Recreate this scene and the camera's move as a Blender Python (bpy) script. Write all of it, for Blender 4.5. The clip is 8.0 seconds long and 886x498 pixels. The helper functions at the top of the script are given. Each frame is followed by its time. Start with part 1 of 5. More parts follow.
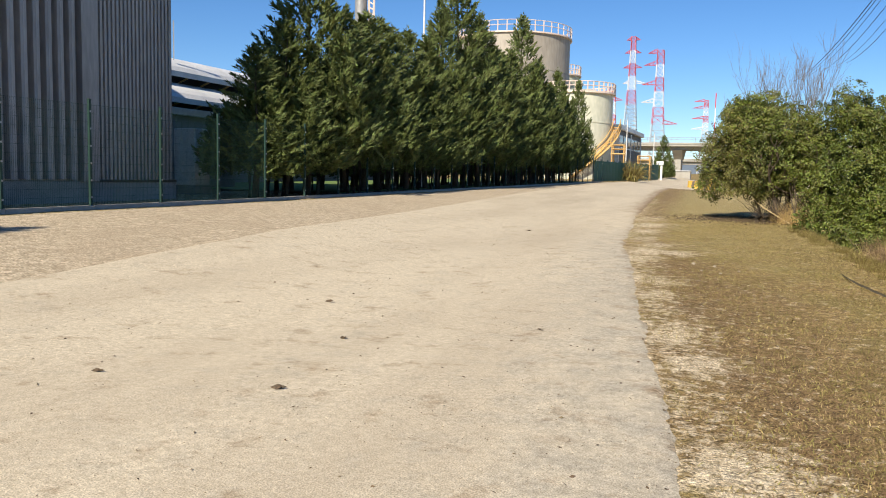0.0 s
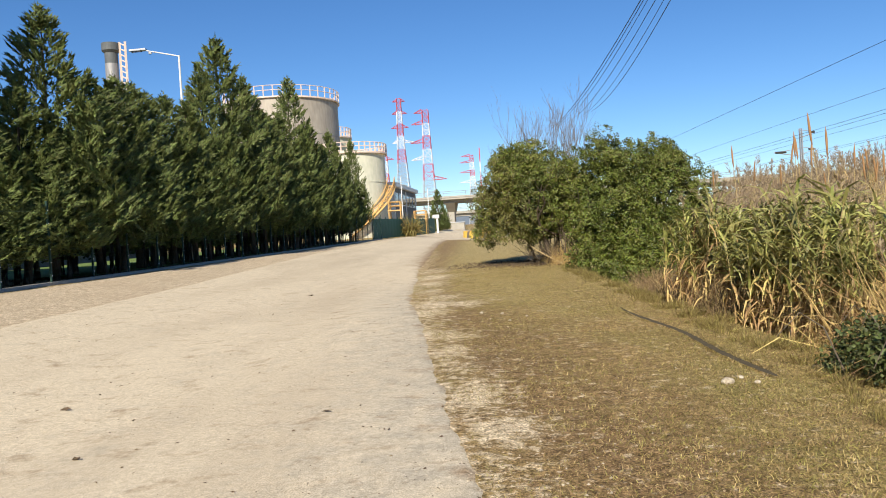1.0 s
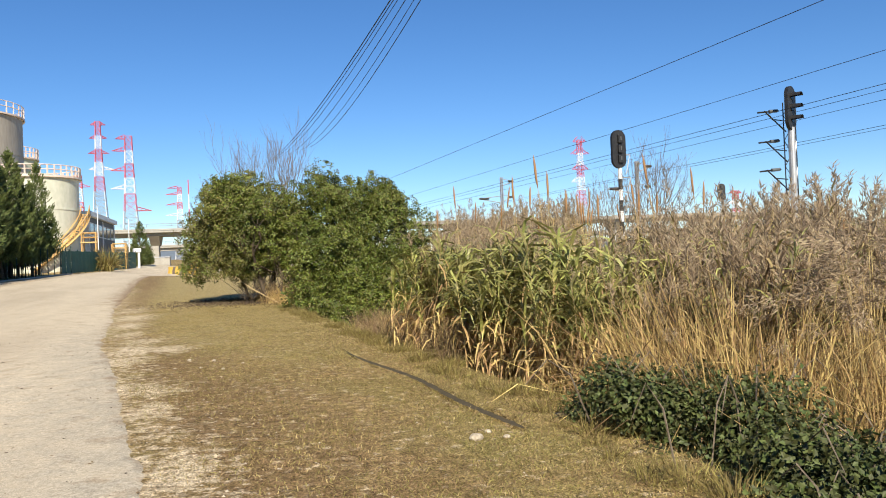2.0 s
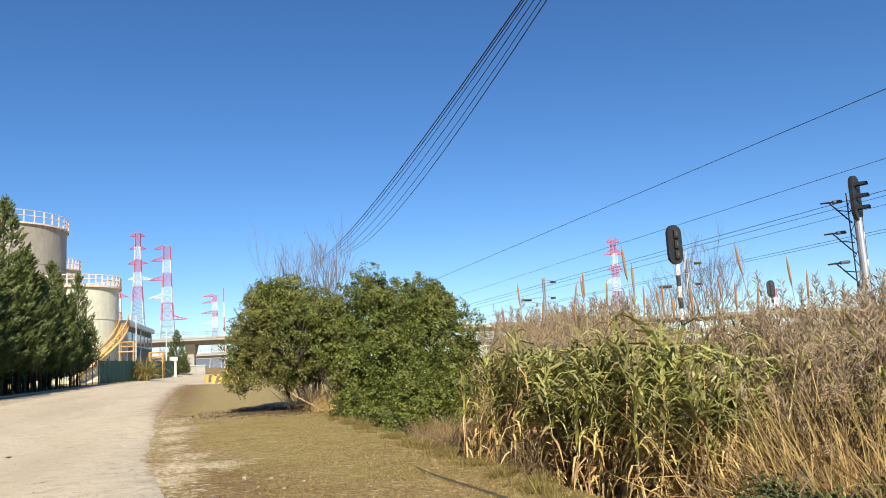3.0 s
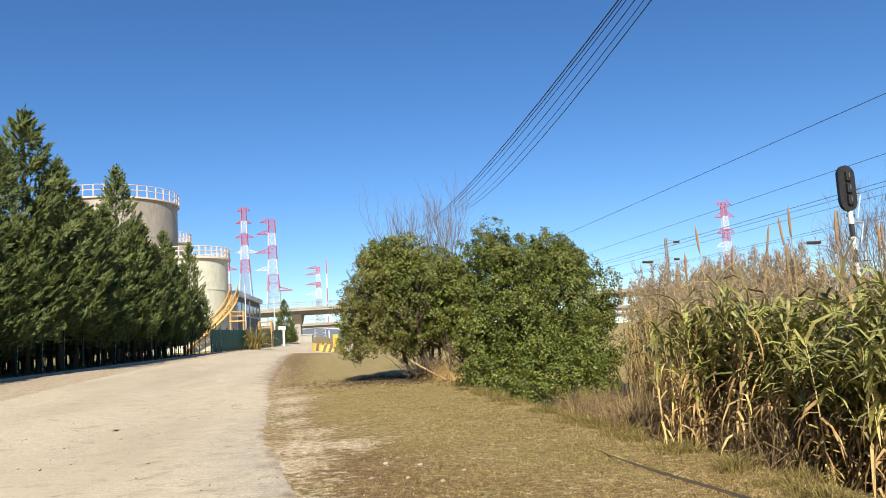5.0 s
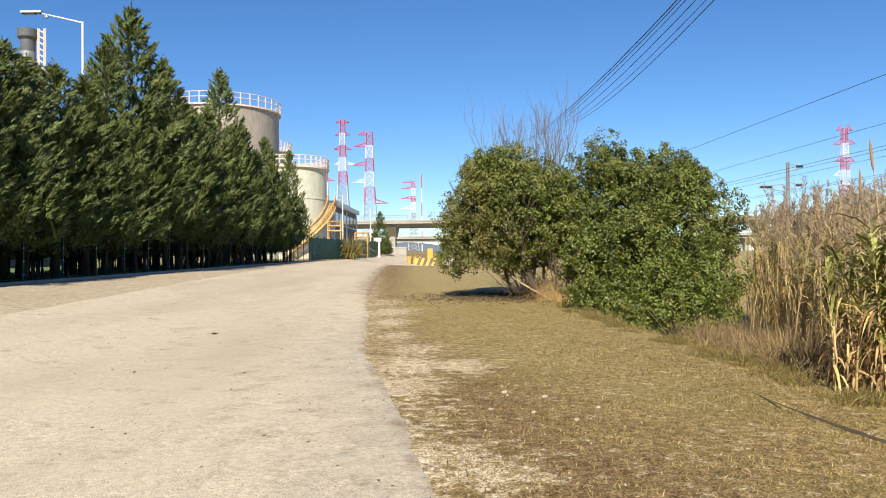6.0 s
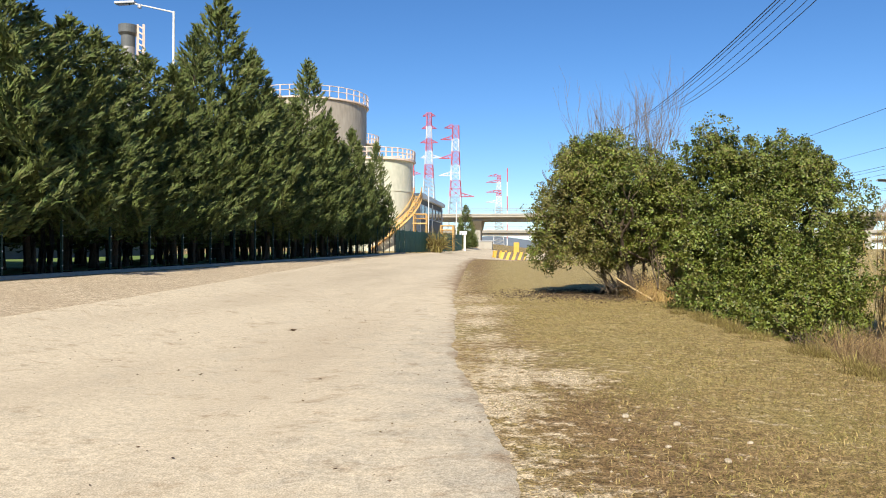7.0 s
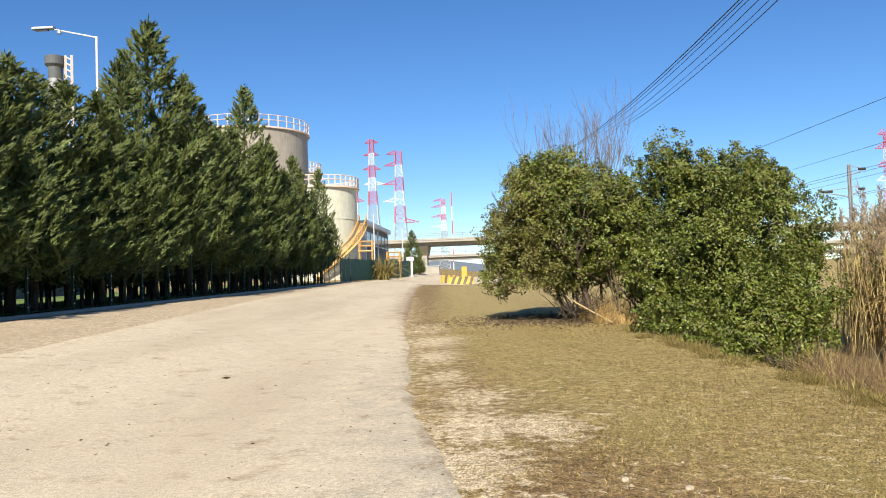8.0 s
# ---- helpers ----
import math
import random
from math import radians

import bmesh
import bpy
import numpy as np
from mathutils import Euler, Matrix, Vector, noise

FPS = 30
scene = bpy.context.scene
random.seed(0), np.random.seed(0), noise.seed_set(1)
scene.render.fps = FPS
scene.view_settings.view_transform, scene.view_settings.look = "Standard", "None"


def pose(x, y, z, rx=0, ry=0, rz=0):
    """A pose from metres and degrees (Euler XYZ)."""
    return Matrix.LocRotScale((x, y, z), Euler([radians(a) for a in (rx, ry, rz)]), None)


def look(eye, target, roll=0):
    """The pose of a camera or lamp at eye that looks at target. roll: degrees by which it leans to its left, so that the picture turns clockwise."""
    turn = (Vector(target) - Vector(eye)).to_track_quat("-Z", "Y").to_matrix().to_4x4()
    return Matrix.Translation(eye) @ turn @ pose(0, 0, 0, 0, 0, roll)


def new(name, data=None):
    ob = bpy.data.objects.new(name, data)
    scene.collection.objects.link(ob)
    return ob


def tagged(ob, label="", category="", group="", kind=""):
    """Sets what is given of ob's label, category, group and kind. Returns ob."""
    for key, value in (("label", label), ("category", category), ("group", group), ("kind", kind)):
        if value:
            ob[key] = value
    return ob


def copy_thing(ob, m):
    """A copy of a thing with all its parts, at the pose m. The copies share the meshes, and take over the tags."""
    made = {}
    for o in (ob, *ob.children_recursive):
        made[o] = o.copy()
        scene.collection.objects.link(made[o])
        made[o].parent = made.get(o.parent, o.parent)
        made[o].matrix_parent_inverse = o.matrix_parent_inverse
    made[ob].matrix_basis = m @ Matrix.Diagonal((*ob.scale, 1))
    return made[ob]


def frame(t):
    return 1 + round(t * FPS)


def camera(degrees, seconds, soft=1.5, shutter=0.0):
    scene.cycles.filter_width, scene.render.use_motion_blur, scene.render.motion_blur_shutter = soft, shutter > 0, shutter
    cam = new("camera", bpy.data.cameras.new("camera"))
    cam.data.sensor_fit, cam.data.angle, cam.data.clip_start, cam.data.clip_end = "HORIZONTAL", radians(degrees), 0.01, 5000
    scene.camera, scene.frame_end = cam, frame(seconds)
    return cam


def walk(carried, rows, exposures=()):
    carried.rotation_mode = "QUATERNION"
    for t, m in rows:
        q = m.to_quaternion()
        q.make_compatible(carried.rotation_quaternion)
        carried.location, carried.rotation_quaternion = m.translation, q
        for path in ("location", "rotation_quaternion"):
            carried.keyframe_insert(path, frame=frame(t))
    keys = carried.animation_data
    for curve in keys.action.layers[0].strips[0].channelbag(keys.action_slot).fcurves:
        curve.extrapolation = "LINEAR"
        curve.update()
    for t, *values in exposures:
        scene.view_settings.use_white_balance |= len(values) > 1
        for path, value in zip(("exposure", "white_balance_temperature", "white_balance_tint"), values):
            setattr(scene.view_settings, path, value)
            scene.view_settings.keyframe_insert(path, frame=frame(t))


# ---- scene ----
cam = camera(58.5, 8.0, soft=1.0)
PATH = [
    (0, (0.542, 0.562, 1.747), (-0.183, 2.418, 1.564), 1.3),
    (0.5, (0.452, 1.15, 1.687), (-0.007, 3.09, 1.526), -0.9),
    (1, (0.368, 1.671, 1.701), (0.166, 3.66, 1.663), -3.5),
    (1.1, (0.355, 1.775, 1.697), (0.236, 3.771, 1.688), -3.4),
    (1.5, (0.324, 2.262, 1.711), (0.612, 4.241, 1.708), -2.2),
    (1.7, (0.315, 2.536, 1.696), (0.757, 4.487, 1.675), -1.9),
    (2.8, (-0.10, 3.85, 1.70), (0.465, 5.751, 1.96), -3.5),
    (3, (-0.17, 4.1, 1.70), (0.275, 6.029, 1.986), -3.2),
    (3.5, (-0.331, 4.78, 1.70), (-0.085, 6.721, 2.116), -4.0),
    (4, (-0.46, 5.46, 1.69), (-0.13, 7.383, 2.13), -4.4),
    (4.2, (-0.51, 5.76, 1.685), (-0.263, 7.691, 2.142), -4.1),
    (5.3, (-0.767, 7.576, 1.597), (-0.601, 9.564, 1.737), -3.2),
    (5.5, (-0.838, 7.858, 1.604), (-0.76, 9.853, 1.724), -2.1),
    (6, (-1.009, 8.538, 1.572), (-1.049, 10.537, 1.597), -0.6),
    (6.5, (-1.099, 9.238, 1.567), (-1.256, 11.231, 1.523), -0.1),
    (7, (-1.262, 9.918, 1.574), (-1.515, 11.902, 1.584), 0.2),
    (7.5, (-1.359, 10.589, 1.602), (-1.481, 12.585, 1.606), -0.9),
    (8, (-1.469, 11.223, 1.652), (-1.586, 13.218, 1.724), -2.0),
]
walk(cam, [(t, look(eye, target, roll)) for t, eye, target, roll in PATH],
     exposures=((0.0, 0.52), (0.5, 0.53), (1.0, 0.54), (1.5, 0.58), (3.0, 0.63), (4.0, 0.65), (5.5, 0.62), (6.5, 0.63), (8.0, 0.7)))

# ---- world and sun ----
SUN_DIR = Vector((-0.1, -1.0, 0.0)).normalized()      # horizontal way towards the sun
SUN_EL = radians(36)
world = bpy.data.worlds.new("world")
scene.world = world
world.use_nodes = True
wn = world.node_tree
sky = wn.nodes.new("ShaderNodeTexSky")
sky.sky_type = 'NISHITA'
sky.sun_disc = False
sky.sun_elevation = SUN_EL
sky.sun_rotation = math.atan2(SUN_DIR.x, SUN_DIR.y)
sky.air_density = 0.82
sky.dust_density = 0.0
sky.ozone_density = 5.0
tone = wn.nodes.new("ShaderNodeHueSaturation")
tone.inputs["Saturation"].default_value = 1.16
tone.inputs["Hue"].default_value = 0.503
wn.links.new(sky.outputs["Color"], tone.inputs["Color"])
wn.links.new(tone.outputs["Color"], wn.nodes["Background"].inputs["Color"])
wn.nodes["Background"].inputs["Strength"].default_value = 0.087
sun_data = bpy.data.lights.new("sun", 'SUN')
sun_data.energy, sun_data.angle, sun_data.color = 5.0, radians(0.5), (1.0, 0.9, 0.74)
sun_ob = new("sun", sun_data)
sun_to = SUN_DIR * math.cos(SUN_EL) + Vector((0, 0, math.sin(SUN_EL)))
sun_ob.matrix_world = look(sun_to * 60, (0, 0, 0))


# ---- materials ----
def mat(name, c1, c2, scale=3.0, rough=0.8, metal=0.0, bump=0.3, fine=60.0, c3=None, island=0.0, obj=0.0, trans=0.0, depth=0.01, stretch=(1, 1, 1)):
    """Two tones mixed by coarse and fine noise, with relief; c3 adds stains; island / obj vary brightness piece by piece."""
    m = bpy.data.materials.new(name)
    m.use_nodes = True
    nt = m.node_tree
    n, l = nt.nodes, nt.links
    p = n["Principled BSDF"]
    tc = n.new("ShaderNodeTexCoord")
    mp = n.new("ShaderNodeMapping")
    mp.inputs["Scale"].default_value = stretch
    l.new(tc.outputs["Object"], mp.inputs["Vector"])
    a = n.new("ShaderNodeTexNoise")
    a.inputs["Scale"].default_value, a.inputs["Detail"].default_value, a.inputs["Roughness"].default_value = scale, 6, 0.62
    b = n.new("ShaderNodeTexNoise")
    b.inputs["Scale"].default_value, b.inputs["Detail"].default_value = fine, 4
    l.new(mp.outputs[0], a.inputs["Vector"])
    l.new(mp.outputs[0], b.inputs["Vector"])
    add = n.new("ShaderNodeMath")
    add.operation = 'ADD'
    mul = n.new("ShaderNodeMath")
    mul.operation, mul.inputs[1].default_value = 'MULTIPLY', 0.5
    l.new(a.outputs["Fac"], add.inputs[0])
    l.new(b.outputs["Fac"], add.inputs[1])
    l.new(add.outputs[0], mul.inputs[0])
    r = n.new("ShaderNodeValToRGB")
    r.color_ramp.elements[0].position, r.color_ramp.elements[1].position = 0.38, 0.62
    r.color_ramp.elements[0].color, r.color_ramp.elements[1].color = (*c1, 1), (*c2, 1)
    l.new(mul.outputs[0], r.inputs[0])
    col = r.outputs[0]
    if c3:
        s3 = n.new("ShaderNodeTexNoise")
        s3.inputs["Scale"].default_value, s3.inputs["Detail"].default_value, s3.inputs["Distortion"].default_value = scale * 0.35, 5, 0.6
        l.new(mp.outputs[0], s3.inputs["Vector"])
        r3 = n.new("ShaderNodeValToRGB")
        r3.color_ramp.elements[0].position, r3.color_ramp.elements[1].position = 0.5, 0.68
        l.new(s3.outputs["Fac"], r3.inputs[0])
        mx = n.new("ShaderNodeMix")
        mx.data_type = 'RGBA'
        l.new(r3.outputs[0], mx.inputs[0])
        l.new(col, mx.inputs[6])
        mx.inputs[7].default_value = (*c3, 1)
        col = mx.outputs[2]
    if island or obj:
        src = n.new("ShaderNodeNewGeometry").outputs["Random Per Island"] if island else n.new("ShaderNodeObjectInfo").outputs["Random"]
        amt = island or obj
        mr = n.new("ShaderNodeMapRange")
        mr.inputs[3].default_value, mr.inputs[4].default_value = 1 - amt, 1 + amt
        l.new(src, mr.inputs[0])
        hs = n.new("ShaderNodeHueSaturation")
        l.new(mr.outputs[0], hs.inputs["Value"])
        mh = n.new("ShaderNodeMapRange")
        mh.inputs[3].default_value, mh.inputs[4].default_value = 0.5 - 0.05 * amt, 0.5 + 0.05 * amt
        l.new(src, mh.inputs[0])
        l.new(mh.outputs[0], hs.inputs["Hue"])
        l.new(col, hs.inputs["Color"])
        col = hs.outputs[0]
    l.new(col, p.inputs["Base Color"])
    p.inputs["Roughness"].default_value, p.inputs["Metallic"].default_value = rough, metal
    if bump:
        bp = n.new("ShaderNodeBump")
        bp.inputs["Strength"].default_value, bp.inputs["Distance"].default_value = bump, depth
        l.new(mul.outputs[0], bp.inputs["Height"])
        l.new(bp.outputs[0], p.inputs["Normal"])
    if trans:
        t = n.new("ShaderNodeBsdfTranslucent")
        l.new(col, t.inputs["Color"])
        ms = n.new("ShaderNodeMixShader")
        ms.inputs[0].default_value = trans
        l.new(p.outputs[0], ms.inputs[1])
        l.new(t.outputs[0], ms.inputs[2])
        l.new(ms.outputs[0], n["Material Output"].inputs["Surface"])
    return m


def ground_mat(name, lo, hi, patch, patch_scale, speck, speck_scale, bump, stretch=(1, 1, 1), patch_at=(0.48, 0.66), dark=0.5, light=1.5, covers=()):
    """Loose ground: grains of two sizes over broad soft patches of a second tone."""
    m = bpy.data.materials.new(name)
    m.use_nodes = True
    n, l = m.node_tree.nodes, m.node_tree.links
    p = n["Principled BSDF"]
    p.inputs["Roughness"].default_value = 0.95
    p.inputs["Specular IOR Level"].default_value = 0.2
    tc = n.new("ShaderNodeTexCoord")

    def noise_tex(scale, detail, rough=0.6, st=(1, 1, 1)):
        mp = n.new("ShaderNodeMapping")
        mp.inputs["Scale"].default_value = st
        l.new(tc.outputs["Object"], mp.inputs["Vector"])
        t = n.new("ShaderNodeTexNoise")
        t.inputs["Scale"].default_value, t.inputs["Detail"].default_value, t.inputs["Roughness"].default_value = scale, detail, rough
        l.new(mp.outputs[0], t.inputs["Vector"])
        return t.outputs["Fac"]

    def ramp(src, a, b, ca, cb):
        r = n.new("ShaderNodeValToRGB")
        r.color_ramp.elements[0].position, r.color_ramp.elements[1].position = a, b
        r.color_ramp.elements[0].color, r.color_ramp.elements[1].color = (*ca, 1), (*cb, 1)
        l.new(src, r.inputs[0])
        return r.outputs[0]

    def mix(kind, fac, a, b):
        x = n.new("ShaderNodeMix")
        x.data_type, x.blend_type = 'RGBA', kind
        if isinstance(fac, float):
            x.inputs[0].default_value = fac
        else:
            l.new(fac, x.inputs[0])
        l.new(a, x.inputs[6])
        l.new(b, x.inputs[7])
        return x.outputs[2]

    grain = noise_tex(speck_scale, 3, 0.7)
    mid = noise_tex(speck_scale * 0.22, 5, 0.65)
    broad = noise_tex(patch_scale, 5, 0.6, stretch)
    base = ramp(mid, 0.36, 0.64, lo, hi)
    rgb = n.new("ShaderNodeRGB")
    rgb.outputs[0].default_value = (*patch, 1)
    col = mix('MIX', ramp(broad, *patch_at, (0, 0, 0), (0.85, 0.85, 0.85)), base, rgb.outputs[0])
    for layer, tone_lo, tone_hi, size, ragged, sharp in covers:
        at = n.new("ShaderNodeAttribute")
        at.attribute_name = layer
        rag = noise_tex(size, 7, 0.72)
        k1 = n.new("ShaderNodeMath")
        k1.operation, k1.inputs[1].default_value = 'MULTIPLY_ADD', ragged
        l.new(rag, k1.inputs[0])
        l.new(at.outputs["Fac"], k1.inputs[2])
        mr = n.new("ShaderNodeMapRange")
        mr.inputs[1].default_value, mr.inputs[2].default_value = 0.5 + 0.5 * ragged - sharp, 0.5 + 0.5 * ragged + sharp
        l.new(k1.outputs[0], mr.inputs[0])
        col = mix('MIX', mr.outputs[0], col, ramp(mid, 0.36, 0.64, tone_lo, tone_hi))
    gr = ramp(grain, 0.38, 0.62, (dark, dark, dark), (light, light, light))
    col = mix('MULTIPLY', speck, col, gr)
    l.new(col, p.inputs["Base Color"])
    add = n.new("ShaderNodeMath")
    add.operation = 'ADD'
    l.new(grain, add.inputs[0])
    l.new(mid, add.inputs[1])
    bp = n.new("ShaderNodeBump")
    bp.inputs["Strength"].default_value, bp.inputs["Distance"].default_value = 0.7, bump
    l.new(add.outputs[0], bp.inputs["Height"])
    l.new(bp.outputs[0], p.inputs["Normal"])
    return m


M_ROAD = ground_mat("road_dust", (0.52, 0.445, 0.325), (0.69, 0.6, 0.45), (0.46, 0.385, 0.28), 0.5, 0.75, 85, 0.005, (1, 0.16, 1), (0.46, 0.74), 0.55, 1.3,
                    covers=(("worn", (0.36, 0.32, 0.25), (0.52, 0.465, 0.365), 2.6, 2.6, 0.42), ("soil", (0.2, 0.135, 0.075), (0.38, 0.275, 0.17), 2.2, 3.0, 0.35)))
M_GRAVEL = ground_mat("gravel_shoulder", (0.35, 0.28, 0.19), (0.58, 0.485, 0.35), (0.43, 0.345, 0.24), 0.6, 0.9, 34, 0.02)
M_EARTH = ground_mat("verge_earth", (0.155, 0.1, 0.04), (0.38, 0.265, 0.12), (0.23, 0.195, 0.063), 0.55, 1.0, 48, 0.03, (1, 0.6, 1), (0.45, 0.62), 0.4, 1.6,
                     covers=(("straw", (0.2, 0.155, 0.055), (0.46, 0.365, 0.16), 2.3, 1.8, 0.5), ("brown", (0.12, 0.075, 0.032), (0.28, 0.185, 0.09), 2.4, 2.4, 0.4), ("sand", (0.44, 0.35, 0.22), (0.72, 0.61, 0.43), 6.5, 4.0, 0.28)))
M_GRASS_DRY = mat("withered_verge_grass", (0.24, 0.165, 0.068), (0.48, 0.35, 0.17), 0.8, 0.85, 0, 0, 10, island=0.45, trans=0.15)
M_SAND = mat("bare_sand", (0.34, 0.26, 0.16), (0.6, 0.5, 0.35), 3, 0.95, 0, 0.8, 40, depth=0.02)
M_CYPRESS = mat("cypress_foliage", (0.044, 0.065, 0.013), (0.13, 0.16, 0.038), 1.0, 0.75, 0, 0, 12, island=0.4)
M_CYPRESS_Y = mat("cypress_foliage_yellow_green", (0.085, 0.1, 0.022), (0.17, 0.19, 0.045), 1.0, 0.65, 0, 0, 12, island=0.3, trans=0.12)
M_BARK = mat("bark", (0.045, 0.033, 0.022), (0.12, 0.09, 0.06), 6, 0.95, 0, 1.0, 30, depth=0.02, stretch=(1, 1, 0.25))
M_BUSH = mat("bush_leaf", (0.05, 0.077, 0.01), (0.175, 0.2, 0.03), 0.9, 0.5, 0, 0, 15, island=0.45, trans=0.06)
M_BUSH_OLD = mat("bush_leaf_olive", (0.085, 0.088, 0.021), (0.215, 0.19, 0.055), 0.9, 0.55, 0, 0, 15, island=0.45, trans=0.06)
M_TWIG = mat("grey_twig", (0.1, 0.08, 0.055), (0.21, 0.17, 0.125), 5, 0.9, 0, 0.3, 40)
M_STEEL_DARK = mat("grey_cladding", (0.24, 0.24, 0.24), (0.36, 0.355, 0.35), 0.4, 0.5, 0.35, 0.1, 8, (0.21, 0.205, 0.2), stretch=(1, 1, 0.2))
M_PLINTH = mat("concrete_plinth", (0.2, 0.2, 0.19), (0.3, 0.3, 0.28), 1.5, 0.9, 0, 0.3, 30)
M_CONC = mat("concrete", (0.3, 0.285, 0.25), (0.43, 0.41, 0.365), 0.8, 0.9, 0, 0.3, 12, (0.33, 0.31, 0.28))
M_WHITE = mat("white_sheet_metal", (0.62, 0.62, 0.6), (0.8, 0.8, 0.78), 0.6, 0.5, 0, 0.05, 10)
M_GREENPAINT = mat("green_fence_paint", (0.004, 0.03, 0.022), (0.008, 0.045, 0.033), 4, 0.7, 0.0, 0.1, 40)
M_TARP = mat("green_screen_cloth", (0.02, 0.085, 0.06), (0.035, 0.12, 0.085), 1.2, 0.75, 0, 0.3, 30)
M_TANK_GREY = mat("weathered_grey_tank", (0.27, 0.24, 0.2), (0.4, 0.36, 0.3), 0.12, 0.6, 0.1, 0.1, 2, (0.22, 0.19, 0.155), stretch=(1, 1, 0.25))
M_TANK_PALE = mat("pale_green_tank", (0.48, 0.49, 0.38), (0.62, 0.61, 0.5), 0.1, 0.55, 0, 0.1, 2, (0.44, 0.52, 0.34), stretch=(1, 1, 0.5))
M_OCHRE = mat("ochre_paint", (0.5, 0.3, 0.1), (0.68, 0.44, 0.17), 1.5, 0.5, 0, 0.1, 20)
M_PINKRAIL = mat("faded_pink_rail", (0.62, 0.48, 0.4), (0.78, 0.65, 0.56), 1.5, 0.5, 0, 0.1, 20)
M_RED = mat("pylon_red", (0.5, 0.05, 0.06), (0.66, 0.1, 0.1), 0.2, 0.6, 0, 0, 5)
M_PWHITE = mat("pylon_white", (0.7, 0.7, 0.7), (0.85, 0.85, 0.85), 0.2, 0.6, 0, 0, 5)
M_GALV = mat("galvanised_steel", (0.42, 0.43, 0.44), (0.58, 0.59, 0.6), 3, 0.45, 0.6, 0.1, 40)
M_DARK = mat("dark_metal", (0.012, 0.013, 0.014), (0.03, 0.03, 0.032), 4, 0.5, 0.1, 0.1, 40)
M_CABLE = mat("cable_black", (0.015, 0.016, 0.02), (0.03, 0.032, 0.04), 4, 0.6, 0, 0, 40)
M_YELLOW = mat("barrier_yellow", (0.5, 0.3, 0.04), (0.64, 0.42, 0.08), 2, 0.7, 0, 0.2, 30)
M_STRIPE = mat("barrier_dark_stripe", (0.1, 0.08, 0.06), (0.18, 0.14, 0.1), 2, 0.8, 0, 0.2, 30)
M_GLASS = mat("dark_window_glass", (0.02, 0.024, 0.03), (0.035, 0.04, 0.05), 1, 0.1, 0, 0, 5)
M_SHEDWALL = mat("dark_grey_wall", (0.07, 0.08, 0.085), (0.11, 0.12, 0.125), 0.6, 0.7, 0, 0.1, 8)
M_CANE = mat("cane_leaf_green", (0.18, 0.19, 0.05), (0.4, 0.375, 0.12), 0.7, 0.5, 0, 0, 10, island=0.45, trans=0.15)
M_STRAW = mat("dry_straw", (0.32, 0.21, 0.08), (0.6, 0.43, 0.185), 0.7, 0.7, 0, 0, 10, island=0.45, trans=0.12)
M_DRYBROWN = mat("dry_brown_reed", (0.14, 0.094, 0.044), (0.34, 0.24, 0.122), 0.7, 0.8, 0, 0, 10, island=0.5, trans=0.05)
M_STALK = mat("cane_stalk", (0.38, 0.29, 0.125), (0.58, 0.45, 0.21), 2, 0.6, 0, 0, 20, island=0.3)
M_PLUME = mat("reed_plume", (0.26, 0.195, 0.125), (0.46, 0.36, 0.24), 2, 0.9, 0, 0, 20, island=0.3, trans=0.3)
M_CATTAIL = mat("brown_seed_spike", (0.24, 0.13, 0.05), (0.38, 0.22, 0.1), 3, 0.9, 0, 0.3, 40)
M_BRAMBLE = mat("bramble_leaf", (0.034, 0.048, 0.011), (0.1, 0.115, 0.03), 2, 0.65, 0, 0, 20, island=0.5, trans=0.05)
M_GRASS = mat("grass_blade", (0.16, 0.135, 0.037), (0.33, 0.26, 0.09), 0.8, 0.8, 0, 0, 10, island=0.45, trans=0.2)
M_LAWN = mat("lawn", (0.09, 0.15, 0.03), (0.16, 0.24, 0.06), 1.5, 0.9, 0, 0.5, 30)
M_STONE = mat("pale_stone", (0.3, 0.25, 0.18), (0.55, 0.48, 0.37), 8, 0.9, 0, 0.5, 40)
# near-black brown for the shade painted along the gully
M_GULLY_SHADE = mat("painted_gully_shade", (0.04, 0.032, 0.016), (0.085, 0.066, 0.033), 6, 1.0, 0, 0.6, 50)
M_LITTER = mat("dead_leaf", (0.06, 0.045, 0.03), (0.16, 0.11, 0.065), 8, 0.9, 0, 0, 40, island=0.5)
# distance haze is painted into this blue-grey
M_HILL = mat("hazy_hill", (0.13, 0.165, 0.2), (0.17, 0.205, 0.24), 0.01, 1.0, 0, 0, 0.1)


# ---- mesh helpers ----
def mesh_ob(name, verts, faces, material, parent=None, label="", smooth=False):
    me = bpy.data.meshes.new(name)
    me.from_pydata(verts if isinstance(verts, list) else verts.tolist(), [], faces if isinstance(faces, list) else faces.tolist())
    me.materials.append(material)
    if smooth:
        me.polygons.foreach_set("use_smooth", [True] * len(me.polygons))
    ob = new(name, me)
    if parent:
        ob.parent = parent
    if label:
        ob["label"] = label
    return ob


def part(name, bm, material, parent=None, label="", smooth=False):
    me = bpy.data.meshes.new(name)
    bm.to_mesh(me)
    bm.free()
    me.materials.append(material)
    if smooth:
        me.polygons.foreach_set("use_smooth", [True] * len(me.polygons))
    ob = new(name, me)
    if parent:
        ob.parent = parent
    if label:
        ob["label"] = label
    return ob


def thing(name, x, y, z, label, category, group="", kind="", rz=0.0):
    ob = new(name)
    ob.matrix_world = pose(x, y, z, 0, 0, rz)
    return tagged(ob, label, category, group, kind)


